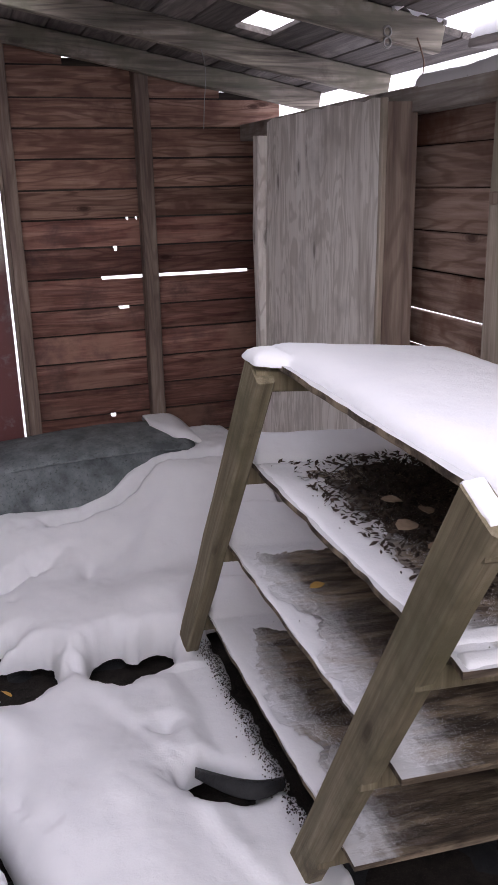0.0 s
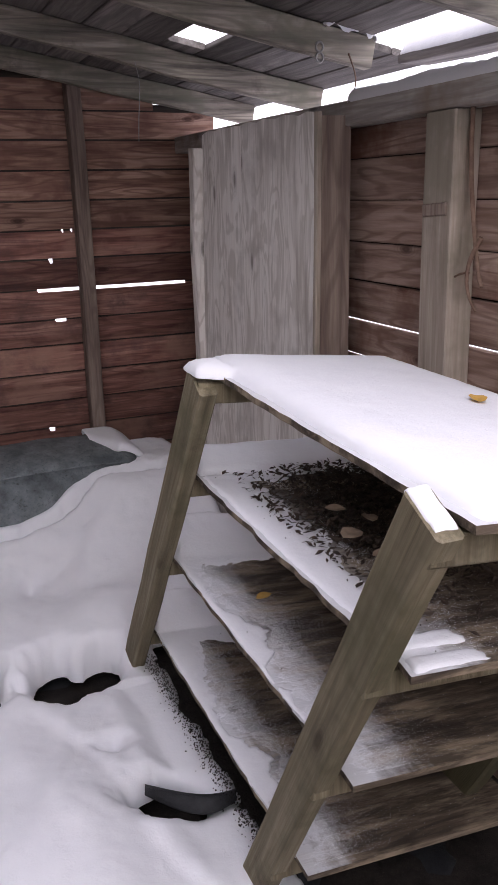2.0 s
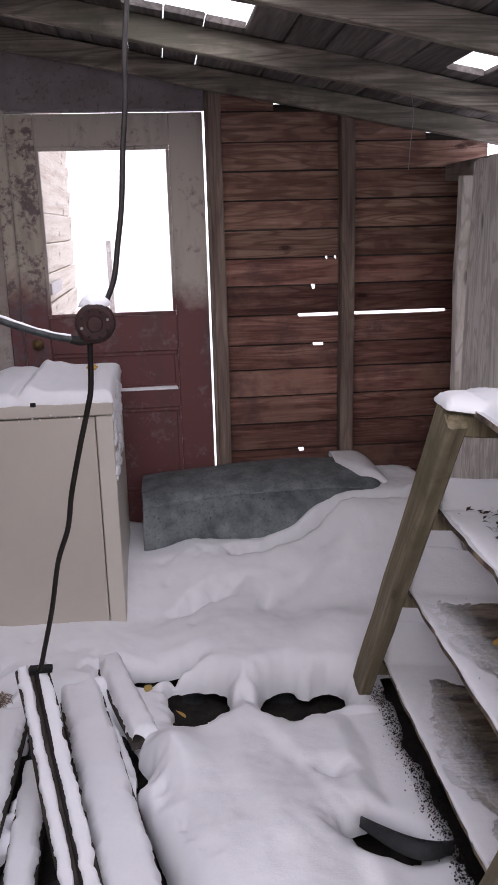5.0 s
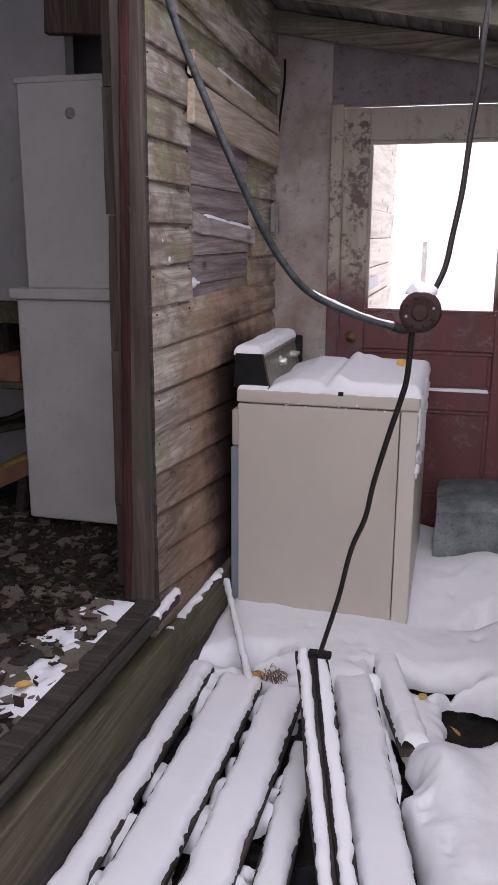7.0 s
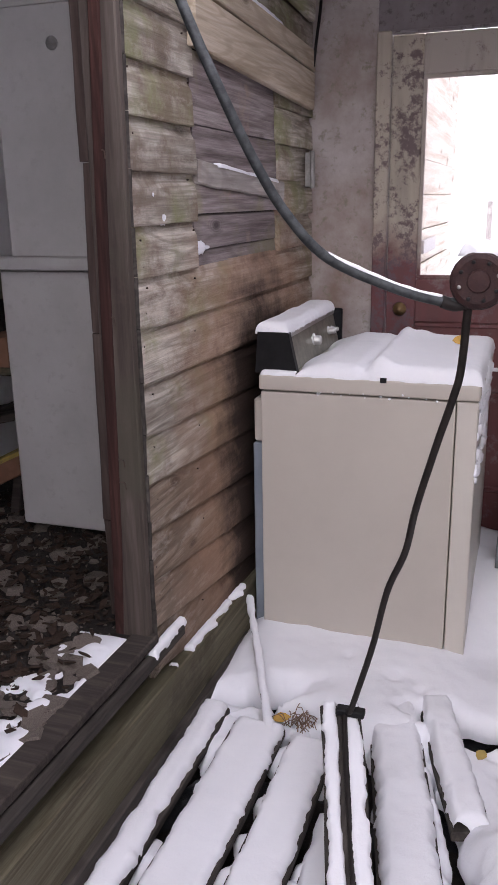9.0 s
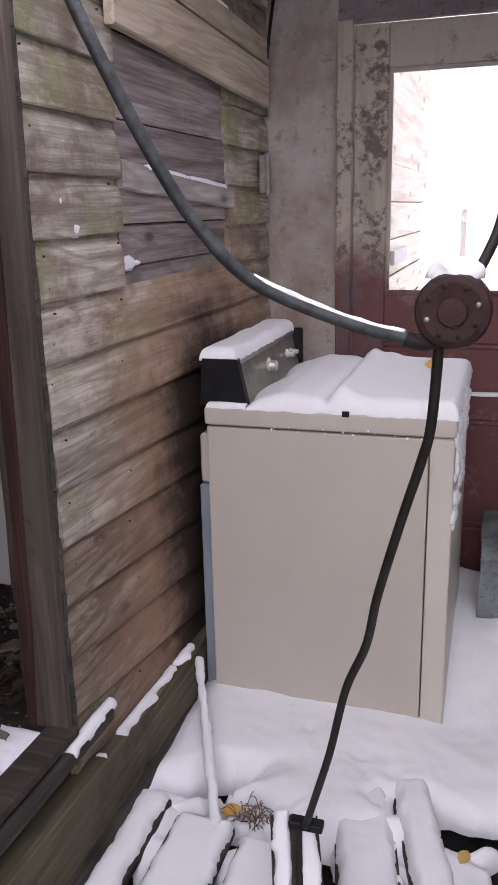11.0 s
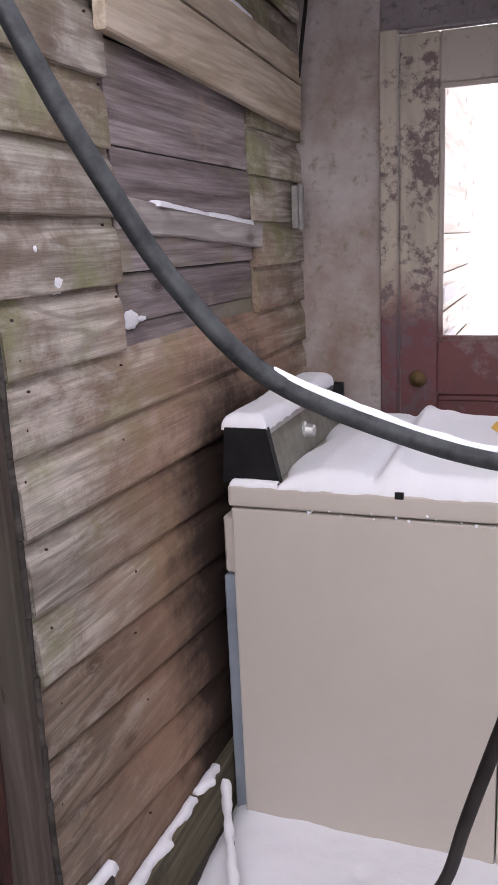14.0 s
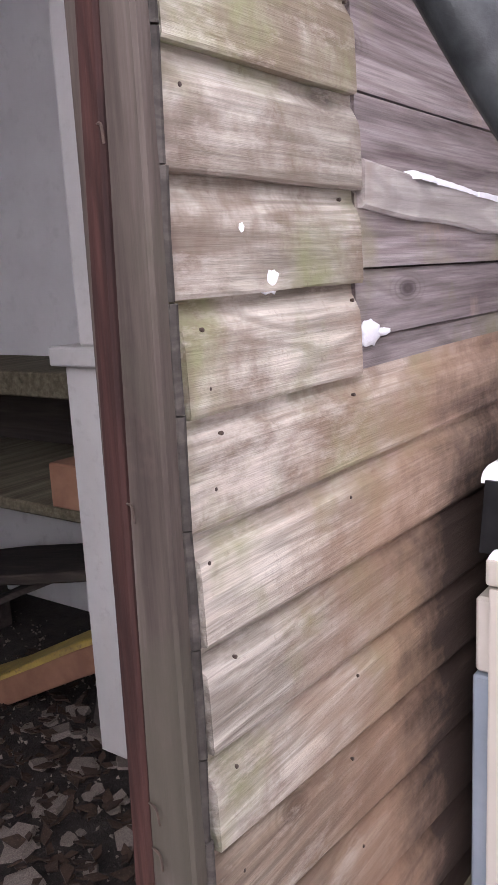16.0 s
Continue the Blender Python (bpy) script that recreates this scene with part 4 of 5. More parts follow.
snow_sheet("snow_on_shelf", 0.63, 1.27, 1.18, 2.43, lambda x, y: min(x - 0.652, 1.25 - x, y - 1.2, 2.412 - y, max(drift(x, y, 0.69 + 0.10 * max(0, y - 1.7)) - x, y - drift(x, y, 2.14))), shelf_z(3), lambda x, y: 0.005 + bank(x, y, 2.41, 0.08), 0.03, 0.010, 0.2, "snow drifted over the edge of the shelf", 0.003)
snow_sheet("snow_on_shelf", 0.63, 0.84, 0.825, 0.965, lambda x, y: min(x - 0.66, 0.80 - x + 0.02 * fbm(x, y, 20), y - 0.837, abs(y - 0.89) - 0.008, 0.945 - y), shelf_z(1), 0.012, 0.015, 0.006, 0.3, "small strips of snow at the shelf's end", 0.004)

# powder blown past the snow's edge on the shelves
def powder(n, count, ws, reach):
    z0, ya, yb, xe = SHELVES[n]
    verts, faces = [], []
    for _ in range(count):
        y = rng.uniform(ya + 0.02, yb - 0.02)
        x = drift(0.75, y, ws) - 0.02 + rng.expovariate(1 / reach)
        if x > xe - 0.03:
            continue
        r = rng.uniform(0.0003, 0.0008)
        z = z0 + TIP * (x - 0.64) + 0.001 + RISE * (y - (ya + yb) / 2)
        a = rng.uniform(0, 6.28)
        k = len(verts)
        verts += [(x + r * math.cos(a + j * 2.09), y + 1.3 * r * math.sin(a + j * 2.09), z) for j in range(3)] + [(x, y, z + 0.9 * r)]
        faces += [(k, k + 1, k + 3), (k + 1, k + 2, k + 3), (k + 2, k, k + 3), (k, k + 2, k + 1)]
    me = bpy.data.meshes.new("snow_powder")
    me.from_pydata(verts, [], faces)
    me.materials.append(SNOW)
    return tagged(new("snow_powder", me), "fine snow powder dusted over the shelf", "snow", kind="stuff")


powder(1, 9000, 0.82, 0.05)
powder(2, 40000, 0.71, 0.06)
powder(3, 40000, 0.73, 0.06)

# rotten leaves heaped on the second shelf
bm = bmesh.new()
for _ in range(5200):
    x_, y_ = 0.97 + rng.gauss(0, 0.12), 1.44 + rng.gauss(0, 0.19)
    if not (0.72 < x_ < 1.2 and 0.9 < y_ < 1.85):
        continue
    s_ = rng.uniform(0.004, 0.014)
    z_ = SHELVES[1][0] + TIP * (x_ - 0.64) + RISE * (y_ - 1.368) + 0.005 + 0.055 * math.exp(-((x_ - 1.0) / 0.14) ** 2 - ((y_ - 1.5) / 0.26) ** 2) * rng.random()
    m_ = pose(x_, y_, z_, rng.uniform(-35, 35), rng.uniform(-35, 35), rng.uniform(0, 360))
    vs = [bm.verts.new(m_ @ Vector(p)) for p in ((-s_, 0, 0), (0, s_ * 0.45, 0.15 * s_), (s_, 0, 0.1 * s_), (0.1 * s_, -s_ * 0.4, 0.2 * s_))]
    bm.faces.new(vs[:3]), bm.faces.new((vs[0], vs[2], vs[3]))
tagged(part("leaf_litter", bm, DEADLEAF), "heap of dark rotten leaves on the shelf", "leaf litter", kind="stuff")
for x_, y_, s_, t_ in ((0.80, 1.27, 0.075, 30), (0.84, 1.41, 0.05, -20), (0.88, 1.33, 0.06, 70), (0.80, 1.16, 0.045, 10), (0.90, 1.22, 0.05, 120)):
    leaf(x_, y_, SHELVES[1][0] + 0.02, s_, t_, 8, 6, plain("pale_dry_leaf", (0.36, 0.28, 0.2), (0.25, 0.18, 0.13), 30, 0.8), "pale dry leaf on the rotten heap")
# grit on the shelves
bm = bmesh.new()
for _ in range(160):
    n_ = rng.choice((1, 1, 2, 3))
    z0, ya, yb, xe = SHELVES[n_]
    x_, y_ = rng.uniform(0.68, 1.0), rng.uniform(ya + 0.02, yb - 0.1)
    bmesh.ops.create_icosphere(bm, subdivisions=1, radius=rng.uniform(0.0008, 0.0018), matrix=Matrix.Translation((x_, y_, z0 + TIP * (x_ - 0.64) + RISE * (y_ - (ya + yb) / 2) + 0.003)))
tagged(part("grit", bm, DEADLEAF), "dark crumbs of leaf and bark on the shelves", "grit", kind="stuff")
leaf(0.80, 1.72, SHELVES[2][0] - 0.004, 0.05, 10, 3)
leaf(1.03, 1.18, SHELVES[0][0] + 0.002, 0.06, 60, 5)

# ---- overturned galvanised tub ----
tub = hub("galvanised_tub", 0.48, 3.70, 0.0, label="overturned dented galvanised steel tub half buried in snow", category="tub")
PROFILE = ((3.485, -0.06), (3.495, 0.12), (3.505, 0.25), (3.512, 0.335), (3.508, 0.343), (3.512, 0.352), (3.522, 0.362), (3.56, 0.378), (3.64, 0.392), (3.76, 0.40), (3.86, 0.395), (3.93, 0.37), (3.945, 0.2), (3.945, -0.06))


def tub_station(bm, x, shrink=0.0):
    e = max(0.0, x - 0.90)
    lift = 0.05 * math.sin((x + 0.15) * 2.2) - 0.012
    row = []
    for y, z in PROFILE:
        yy = 3.72 + (y - 3.72) * (1 - shrink) + 0.9 * e * e * (y < 3.7) + 0.012 * noise.noise((x * 4, y * 3, z * 5))
        zz = z + (lift if z > 0.2 else lift * 0.3) - (5.0 * e * e if z > 0.1 else 0) + 0.006 * noise.noise((x * 6, z * 8, 2.0))
        row.append(bm.verts.new((x + 0.01 * noise.noise((y * 5, z * 5, 0.0)), yy, zz)))
    return row


bm = bmesh.new()
rows = [tub_station(bm, -0.15 + 1.24 * i / 40) for i in range(41)]
for r0, r1 in zip(rows, rows[1:]):
    for k in range(len(PROFILE) - 1):
        bm.faces.new((r0[k], r0[k + 1], r1[k + 1], r1[k]))
bmesh.ops.recalc_face_normals(bm, faces=bm.faces)
under(smooth(part("shell", bm, GALV)), tub)
bm = bmesh.new()
r0 = tub_station(bm, -0.152)
bm.faces.new(r0)
geo = bmesh.ops.extrude_face_region(bm, geom=list(bm.faces))["geom"]
for v in geo:
    if isinstance(v, bmesh.types.BMVert):
        v.co.x += 0.004
bmesh.ops.recalc_face_normals(bm, faces=bm.faces)
under(part("end_plate", bm, GALV), tub)
under(smooth(part("seam", tube([(-0.15 + 1.05 * i / 8, 3.505 + 0.006 * math.sin(i), 0.345 + 0.05 * math.sin(1.05 * i / 8 * 2.2) - 0.012) for i in range(9)], 0.004, 6), GALV)), tub)
snow_sheet("snow_on_tub", 0.80, 1.15, 3.50, 3.95, lambda x, y: min(x - 0.86 - 0.5 * (3.62 - y), 1.08 - x, y - 3.56, 3.93 - y), lambda x, y: 0.40 + 0.02 - 5.0 * max(0.0, x - 0.90) ** 2, 0.03, 0.04, 0.012, 0.1, "snow on the sloping end of the tub", 0.01)

# ---- snow on the broken floor ----
HOLES = ((-0.82, 2.60, 0.09, 0.032, 28), (-0.67, 2.55, 0.08, 0.038, 0), (0.35, 2.425, 0.115, 0.125, 8), (0.10, 3.10, 0.05, 0.014, 30), (0.46, 2.41, 0.10, 0.085, 55), (0.27, 2.43, 0.06, 0.03, -10), (0.04, 2.49, 0.12, 0.11, -42), (0.0, 2.40, 0.05, 0.07, 20), (0.12, 2.40, 0.05, 0.035, 10),
         (-0.13, 2.655, 0.14, 0.06, 4), (-0.04, 2.56, 0.045, 0.05, 40), (-0.20, 2.26, 0.03, 0.22, 20), (-0.16, 2.08, 0.03, 0.06, 10),
         (0.64, 3.42, 0.11, 0.010, 3), (0.52, 1.72, 0.12, 0.07, -20), (0.45, 1.76, 0.03, 0.035, 0), (0.398, 1.993, 0.016, 0.010, 0))


def hole_gap(x, y):
    best = 9.0
    for cx, cy, rx, ry, rot in HOLES:
        c, s = math.cos(radians(rot)), math.sin(radians(rot))
        u, v = (x - cx) * c + (y - cy) * s, -(x - cx) * s + (y - cy) * c
        best = min(best, (math.hypot(u / rx, v / ry) - 1) * min(rx, ry) * 1.2)
    return best + 0.032 * fbm(x, y, 8, 3) + 0.0035 * fbm(x, y, 28, 2)


def floor_edge(x, y):
    left = x - (-0.13 - 0.28 * (y - 1.9)) if y < 2.62 else 9.0
    if y >= 2.42 and x < 0.0:
        left = max(left, y - 2.50) if y < 2.62 else 9.0
    shelf_side = 0.70 - x + 0.2 * max(0, y - 2.4) if y < 2.6 else 9
    return min(left, x + 0.99, 1.27 - x, y + 1.4, 3.93 - y, hole_gap(x, y), shelf_side + 0.04 * fbm(x, y, 9))


def step(v, a, b):
    s = min(1.0, max(0.0, (v - a) / (b - a)))
    return s * s * (3 - 2 * s)


def floor_height(x, y):
    z = 0.022 * fbm(x, y, 1.6, 2) + 0.006 * fbm(x, y, 5, 2) + 0.003 * fbm(x, y, 17, 2)
    z += 0.125 * step(y, 2.98, 3.44) + 0.045 * step(y, 2.40, 2.56) * step(x, -0.12, 0.1)
    # the drift piled against the end of the tub
    z += 0.19 * step(x + 0.10 * fbm(x, y, 4, 2), 0.44, 0.80) * step(y, 2.62, 3.28) + 0.05 * math.exp(-((x - 0.80) / 0.16) ** 2 - ((y - 3.30) / 0.14) ** 2)
    z += 0.06 * math.exp(-((x - 0.62) / 0.20) ** 2 - ((y - 2.72) / 0.16) ** 2)
    z -= 0.045 * math.exp(-((x - 0.36 - 0.3 * (y - 3.05)) / 0.030) ** 2 - ((y - 3.05) / 0.07) ** 2)
    z += 0.035 * step(-x, 0.12, 0.3) * step(y, 2.42, 2.62)
    z += 0.085 * math.exp(-((x - 0.16) / 0.25) ** 2 - ((y - 1.60) / 0.45) ** 2) + 0.07 * math.exp(-((x + 0.05) / 0.09) ** 2 - ((y - 2.12) / 0.12) ** 2)
    z += 0.02 * math.exp(-((x - 0.20) / 0.075) ** 2 - ((y - 2.30) / 0.16) ** 2)
    z -= 0.05 * math.exp(-((x - 0.62) / 0.10) ** 2) * (y < 2.3)
    # creases where the snow has slumped into folds
    for a, s, w, h in ((0.33, 0.45, 0.03, 0.022), (0.14, 0.30, 0.05, 0.02), (0.47, 0.2, 0.035, 0.018), (0.24, -0.35, 0.04, 0.012)):
        u = x - a + s * (y - 2.0) * 0.6 + 0.02 * math.sin(9 * y + 20 * a)
        z += h * (step(u, -w, w) - 0.5) * math.exp(-(u / 0.14) ** 2) * step(2.3 - y, 0.0, 0.15)
    for px, py in ((0.05, 2.92), (-0.05, 3.25), (-0.33, 2.75), (-0.58, 2.88)):
        z -= 0.016 * math.exp(-((x - px) / 0.022) ** 2 - ((y - py) / 0.028) ** 2)
    return z


snow_sheet("snow_floor", -0.99, 1.28, 0.2, 3.94, floor_edge, lambda x, y: -0.062, lambda x, y: max(0.045, 0.062 + floor_height(x, y)), 0.085, 0.0115, 0.02, "smooth drifted snow over the broken floor and its holes", 0.02)
bm = bmesh.new()
sheet = [[bm.verts.new((-0.98 + 2.28 * i / 60, 0.2 + 3.7 * j / 90, -0.145 + 0.05 * fbm(i * 0.038, j * 0.041, 5, 3))) for j in range(91)] for i in range(61)]
for i in range(60):
    for j in range(90):
        bm.faces.new((sheet[i][j], sheet[i + 1][j], sheet[i + 1][j + 1], sheet[i][j + 1]))
tagged(smooth(part("tarpaulin", bm, TARP)), "crumpled black plastic sheet under the snow", "tarpaulin", kind="stuff")
bm = bmesh.new()
strip = []
for i in range(15):
    t = i / 14
    x, y = 0.445 + 0.22 * t, 1.75 - 0.125 * t - 0.07 * math.sin(math.pi * t)
    strip.append([bm.verts.new((x + 0.02 * k / 3, y + 0.06 * k / 3, 0.0 + 0.045 * math.sin(k) * math.sin(math.pi * (0.1 + 0.8 * t)) - 0.02 * k / 3)) for k in range(5)])
for r0, r1 in zip(strip, strip[1:]):
    for k in range(4):
        bm.faces.new((r0[k], r1[k], r1[k + 1], r0[k + 1]))
geo = bmesh.ops.extrude_face_region(bm, geom=list(bm.faces))["geom"]
for v in geo:
    if isinstance(v, bmesh.types.BMVert):
        v.co.z -= 0.003
tagged(smooth(part("tarp_flap", bm, TARP)), "curled flap of black plastic sticking out of the snow", "tarpaulin")
leaf(-0.02, 2.30, 0.03, 0.055, 120, 35)
leaf(-0.13, 2.54, -0.01, 0.05, 70, 10, m=plain("dull_yellow_leaf", (0.5, 0.38, 0.12), (0.42, 0.3, 0.1), 30, 0.7))
leaf(0.10, 2.70, 0.02, 0.045, 0, 5, m=plain("brown_leaf", (0.35, 0.24, 0.11), (0.26, 0.17, 0.08), 30, 0.7), label="brown fallen leaf on the snow")
leaf(-0.715, 2.55, -0.02, 0.06, 30, 15)

# dirt along the lowest shelf
bm = bmesh.new()
for _ in range(2200):
    t = rng.random()
    x_, y_ = 0.668 + rng.gauss(0, 0.02), 1.45 + 0.95 * t
    bmesh.ops.create_icosphere(bm, subdivisions=1, radius=rng.uniform(0.0008, 0.0028), matrix=Matrix.Translation((x_, y_, 0.01 + rng.uniform(-0.02, 0.012))))
tagged(part("dirt", bm, SOIL), "dark crumbs of dirt on the snow beside the rack", "dirt", kind="stuff")

# ---- snow-covered loose planks ----
PLANK_ON = [Vector((-0.468, 2.25, 0.258)).lerp(Vector((-0.20, 1.30, -0.02)), f) + Vector((0.006, 0, 0.021)) for f in (0.06, 0.45, 0.9)]
PLANKS = (((-0.915, 2.52, -0.01), (-0.905, 0.3, -0.01), 0.085), ((-0.755, 2.47, -0.01), (-0.765, 0.3, 0.0), 0.155), ((-0.585, 2.42, 0.0), (-0.585, 0.3, 0.0), 0.13),
          ((-0.47, 2.20, -0.05), (-0.40, 0.3, -0.06), 0.09), ((-0.468, 2.25, 0.258), (-0.20, 1.30, -0.02), 0.098), ((-0.41, 2.74, -0.04), (-0.10, 1.35, 0.0), 0.15), ((-0.285, 2.74, -0.015), (-0.13, 2.22, -0.015), 0.10))
for n_, (p, q, w_) in enumerate(PLANKS):
    tagged(part("floor_plank", beam_mesh(p, q, w_, 0.028, stations=6, jitter=0.003, rng=rng), FLOORBOARD), "loose black wet floor plank under snow", "plank", "loose planks")
    p, q = Vector(p), Vector(q)
    ax = (q - p).normalized()
    side = Vector((ax.y, -ax.x, 0)).normalized()
    ln = (q - p).length
    half = w_ / 2 - 0.004
    thin = n_ == 4

    def in_plank(x, y, p=p, ax=ax, side=side, ln=ln, half=half, thin=thin):
        v = Vector((x, y, 0)) - Vector((p.x, p.y, 0))
        u, s = v.dot(ax), v.dot(side)
        d = min(u + 0.004, ln - u, half - abs(s) + 0.006 * fbm(x, y, 14, 3) + 0.004 * fbm(x, y, 45, 2))
        return min(d, abs(s - 0.002 + 0.004 * fbm(x, y, 12, 2)) - 0.009) if thin else d

    def plank_top(x, y, p=p, q=q, ax=ax, ln=ln):
        u = (Vector((x, y, 0)) - Vector((p.x, p.y, 0))).dot(ax) / ln
        return p.z + (q.z - p.z) * u + 0.013
    xs, ys = sorted((p.x, q.x)), sorted((p.y, q.y))
    snow_sheet("snow_on_plank", xs[0] - 0.1, xs[1] + 0.1, max(0.9, ys[0]), ys[1] + 0.03, in_plank, plank_top, 0.012 if thin else 0.028 if n_ < 4 else 0.045, 0.012 if thin else 0.028, 0.005 if thin else 0.008, 0.3 if thin else 0.16, "snow lying on a loose plank", 0.006)
snow_sheet("snow_between_planks", -0.96, -0.16, 0.9, 2.60, lambda x, y: min(0.05 * fbm(x, y, 5.0, 3) - 0.004, x + 0.955, 2.58 - y, -0.10 - 0.28 * (y - 1.9) - x), lambda x, y: -0.06, lambda x, y: 0.05 + 0.012 * fbm(x, y, 9, 3), 0.03, 0.011, 0.3, "broken snow fallen into the gaps between the planks", 0.02)
tagged(part("snowy_stick", beam_mesh((-0.962, 2.98, 0.125), (-0.70, 2.40, 0.0), 0.02, 0.022, rng=rng), FLOORBOARD), "thin black stick leaning in the snow", "stick")
snow_sheet("snow_on_stick", -0.99, -0.68, 2.38, 3.0, lambda x, y: min(0.013 - abs((x + 0.962) * 0.911 + (y - 2.98) * 0.4115) + 0.004 * fbm(x, y, 25, 2), y - 2.40, 2.985 - y), lambda x, y: 0.013 + (y - 2.4) * 0.2155, 0.012, 0.01, 0.005, 0.3, "snow along a leaning stick", 0.004)
bm = bmesh.new()
for _ in range(40):
    a, b = rng.uniform(0, 6.28), rng.uniform(0.02, 0.06)
    c_ = Vector((-0.65 + rng.gauss(0, 0.02), 2.54 + rng.gauss(0, 0.015), -0.03))
    t_ = tube([c_, c_ + Vector((math.cos(a) * b * 0.5, math.sin(a) * b * 0.5, 0.03)), c_ + Vector((math.cos(a) * b, math.sin(a) * b, 0.02))], 0.0014, 4)
    me_ = bpy.data.meshes.new("twig")
    t_.to_mesh(me_), t_.free()
    bm.from_mesh(me_)
    bpy.data.meshes.remove(me_)
tagged(part("dry_stalks", bm, VINE), "tuft of dry brown stalks between the planks", "dry grass", kind="stuff")

# ---- hanging junction box and cables ----
jb = hub("junction_box", -0.175, 1.96, 1.35, label="round maroon junction box hanging on cables with a snow cap", category="junction box")
JC = Vector((-0.175, 1.96, 1.35))
body_ = lathe(((0.032, 0.034), (0.045, 0.030), (0.049, 0.012), (0.049, -0.020), (0.046, -0.027), (0.038, -0.030), (0.012, -0.027)), 22, tuple(JC), 1)
housing = under(part("housing", body_, BOX), jb)
for a in range(8):
    an = a * math.pi / 4 + 0.3
    under(part("screw", lathe(((0.0035, 0.0), (0.0035, -0.004), (0.001, -0.005)), 8, (JC.x + 0.033 * math.cos(an), JC.y - 0.0285, JC.z + 0.033 * math.sin(an)), 1), BLACK if a % 4 else STEEL), housing)
under(part("cover_boss", lathe(((0.02, 0.0), (0.018, -0.006), (0.006, -0.007)), 12, (JC.x, JC.y - 0.028, JC.z), 1), BOX), housing)
under(smooth(part("cable_grip", tube([(-0.192, 1.958, 1.312), (-0.212, 1.953, 1.307), (-0.236, 1.946, 1.314)], 0.011, 10), RUBBER)), jb)
bm = bmesh.new()
bmesh.ops.create_icosphere(bm, subdivisions=3, radius=0.04, matrix=Matrix.Translation((-0.176, 1.965, 1.390)) @ Matrix.Diagonal((0.95, 0.75, 0.75, 1)))
for v in bm.verts:
    v.co += Vector((1, 1, 1)) * 0.008 * noise.noise(v.co * 38)
    v.co.z = max(v.co.z, 1.39)
tagged(smooth(part("snow_cap", bm, SNOW)), "small snow cap on the junction box", "snow", kind="stuff")
LEFT_CABLE = [(-0.87, 1.90, 2.34), (-0.744, 1.852, 1.998), (-0.636, 1.816, 1.766), (-0.578, 1.82, 1.64), (-0.535, 1.85, 1.54), (-0.49, 1.87, 1.462), (-0.425, 1.893, 1.39), (-0.315, 1.922, 1.338), (-0.236, 1.946, 1.314), (-0.192, 1.958, 1.312)]
tagged(smooth(part("cable", tube(LEFT_CABLE, 0.0088, 12), CONDUIT)), "thick grey-green flexible conduit hanging in a curve", "cable", "hanging cables")
tagged(smooth(part("cable", tube([(-0.152, 1.965, 1.388), (-0.126, 2.0, 1.45), (-0.113, 2.03, 1.53), (-0.098, 2.055, 1.63), (-0.088, 2.09, 1.76), (-0.075, 2.135, 1.89), (-0.072, 2.19, 2.01), (-0.055, 2.36, 2.22)], 0.0072, 10), RUBBER)), "black cable hanging from the roof", "cable", "hanging cables")
tagged(smooth(part("cable", tube([(-0.192, 1.962, 1.312), (-0.2, 1.985, 1.19), (-0.213, 1.992, 1.13), (-0.24, 2.009, 1.034), (-0.276, 2.035, 0.895), (-0.3, 2.082, 0.779), (-0.34, 2.118, 0.667), (-0.374, 2.148, 0.51), (-0.412, 2.181, 0.368), (-0.434, 2.205, 0.29), PLANK_ON[0], PLANK_ON[1], PLANK_ON[2]], 0.0075, 10), RUBBER)), "black cable running down onto a plank", "cable", "hanging cables")
tagged(part("cable_clamp", box(-0.472, -0.402, 2.207, 2.235, 0.268, 0.286, 0.003), BLACK), "black cable clamp on the plank end", "clamp")


bm = tube([(x, y, z + 0.0065) for x, y, z in LEFT_CABLE[6:9]], 0.0048, 8)
for v in bm.verts:
    v.co.z += 0.003 * noise.noise(v.co * 60)
tagged(smooth(part("snow_on_cable", bm, SNOW)), "thin line of snow on the cable", "snow", kind="stuff")
tagged(smooth(part("thin_wire", tube([(-0.955, 3.93, 2.3), (-0.95, 3.90, 2.2), (-0.955, 3.86, 2.08), (-0.965, 3.85, 1.98)], 0.006, 8), RUBBER)), "black cable down the wall corner", "cable", "hanging cables")

# ---- vine stems on the outer wall ----
vine = hub("vine_stem", 1.43, 1.6, 1.3, label="dry brown broken vine stem hanging on the boards", category="vine")
under(smooth(part("stem", tube([(1.43, 1.75, 1.78), (1.42, 1.735, 1.64), (1.415, 1.71, 1.50), (1.40, 1.66, 1.36), (1.395, 1.635, 1.315)], 0.007, 8, 0.8), VINE)), vine)
under(smooth(part("stem", tube([(1.39, 1.64, 1.44), (1.385, 1.67, 1.39), (1.39, 1.69, 1.34), (1.395, 1.685, 1.29), (1.40, 1.66, 1.25)], 0.007, 8, 0.5), VINE)), vine)
under(smooth(part("tendril", tube([(1.39, 1.74, 1.335), (1.385, 1.71, 1.345), (1.39, 1.68, 1.35)], 0.003, 6), VINE)), vine)

# hanging bits under the roof
tagged(smooth(part("hanging_wire", tube([(0.95, 3.12, 2.04), (0.96, 3.11, 1.96), (0.95, 3.11, 1.84), (0.945, 3.11, 1.76)], 0.0016, 5), STEEL)), "thin wire hanging from a rafter", "wire", "hanging wires")
tagged(smooth(part("hanging_twig", tube([(1.40, 2.33, 1.97), (1.42, 2.32, 1.90), (1.41, 2.32, 1.84), (1.395, 2.33, 1.76)], 0.003, 6, 0.3), VINE)), "dry twig hanging from the rafter", "twig")
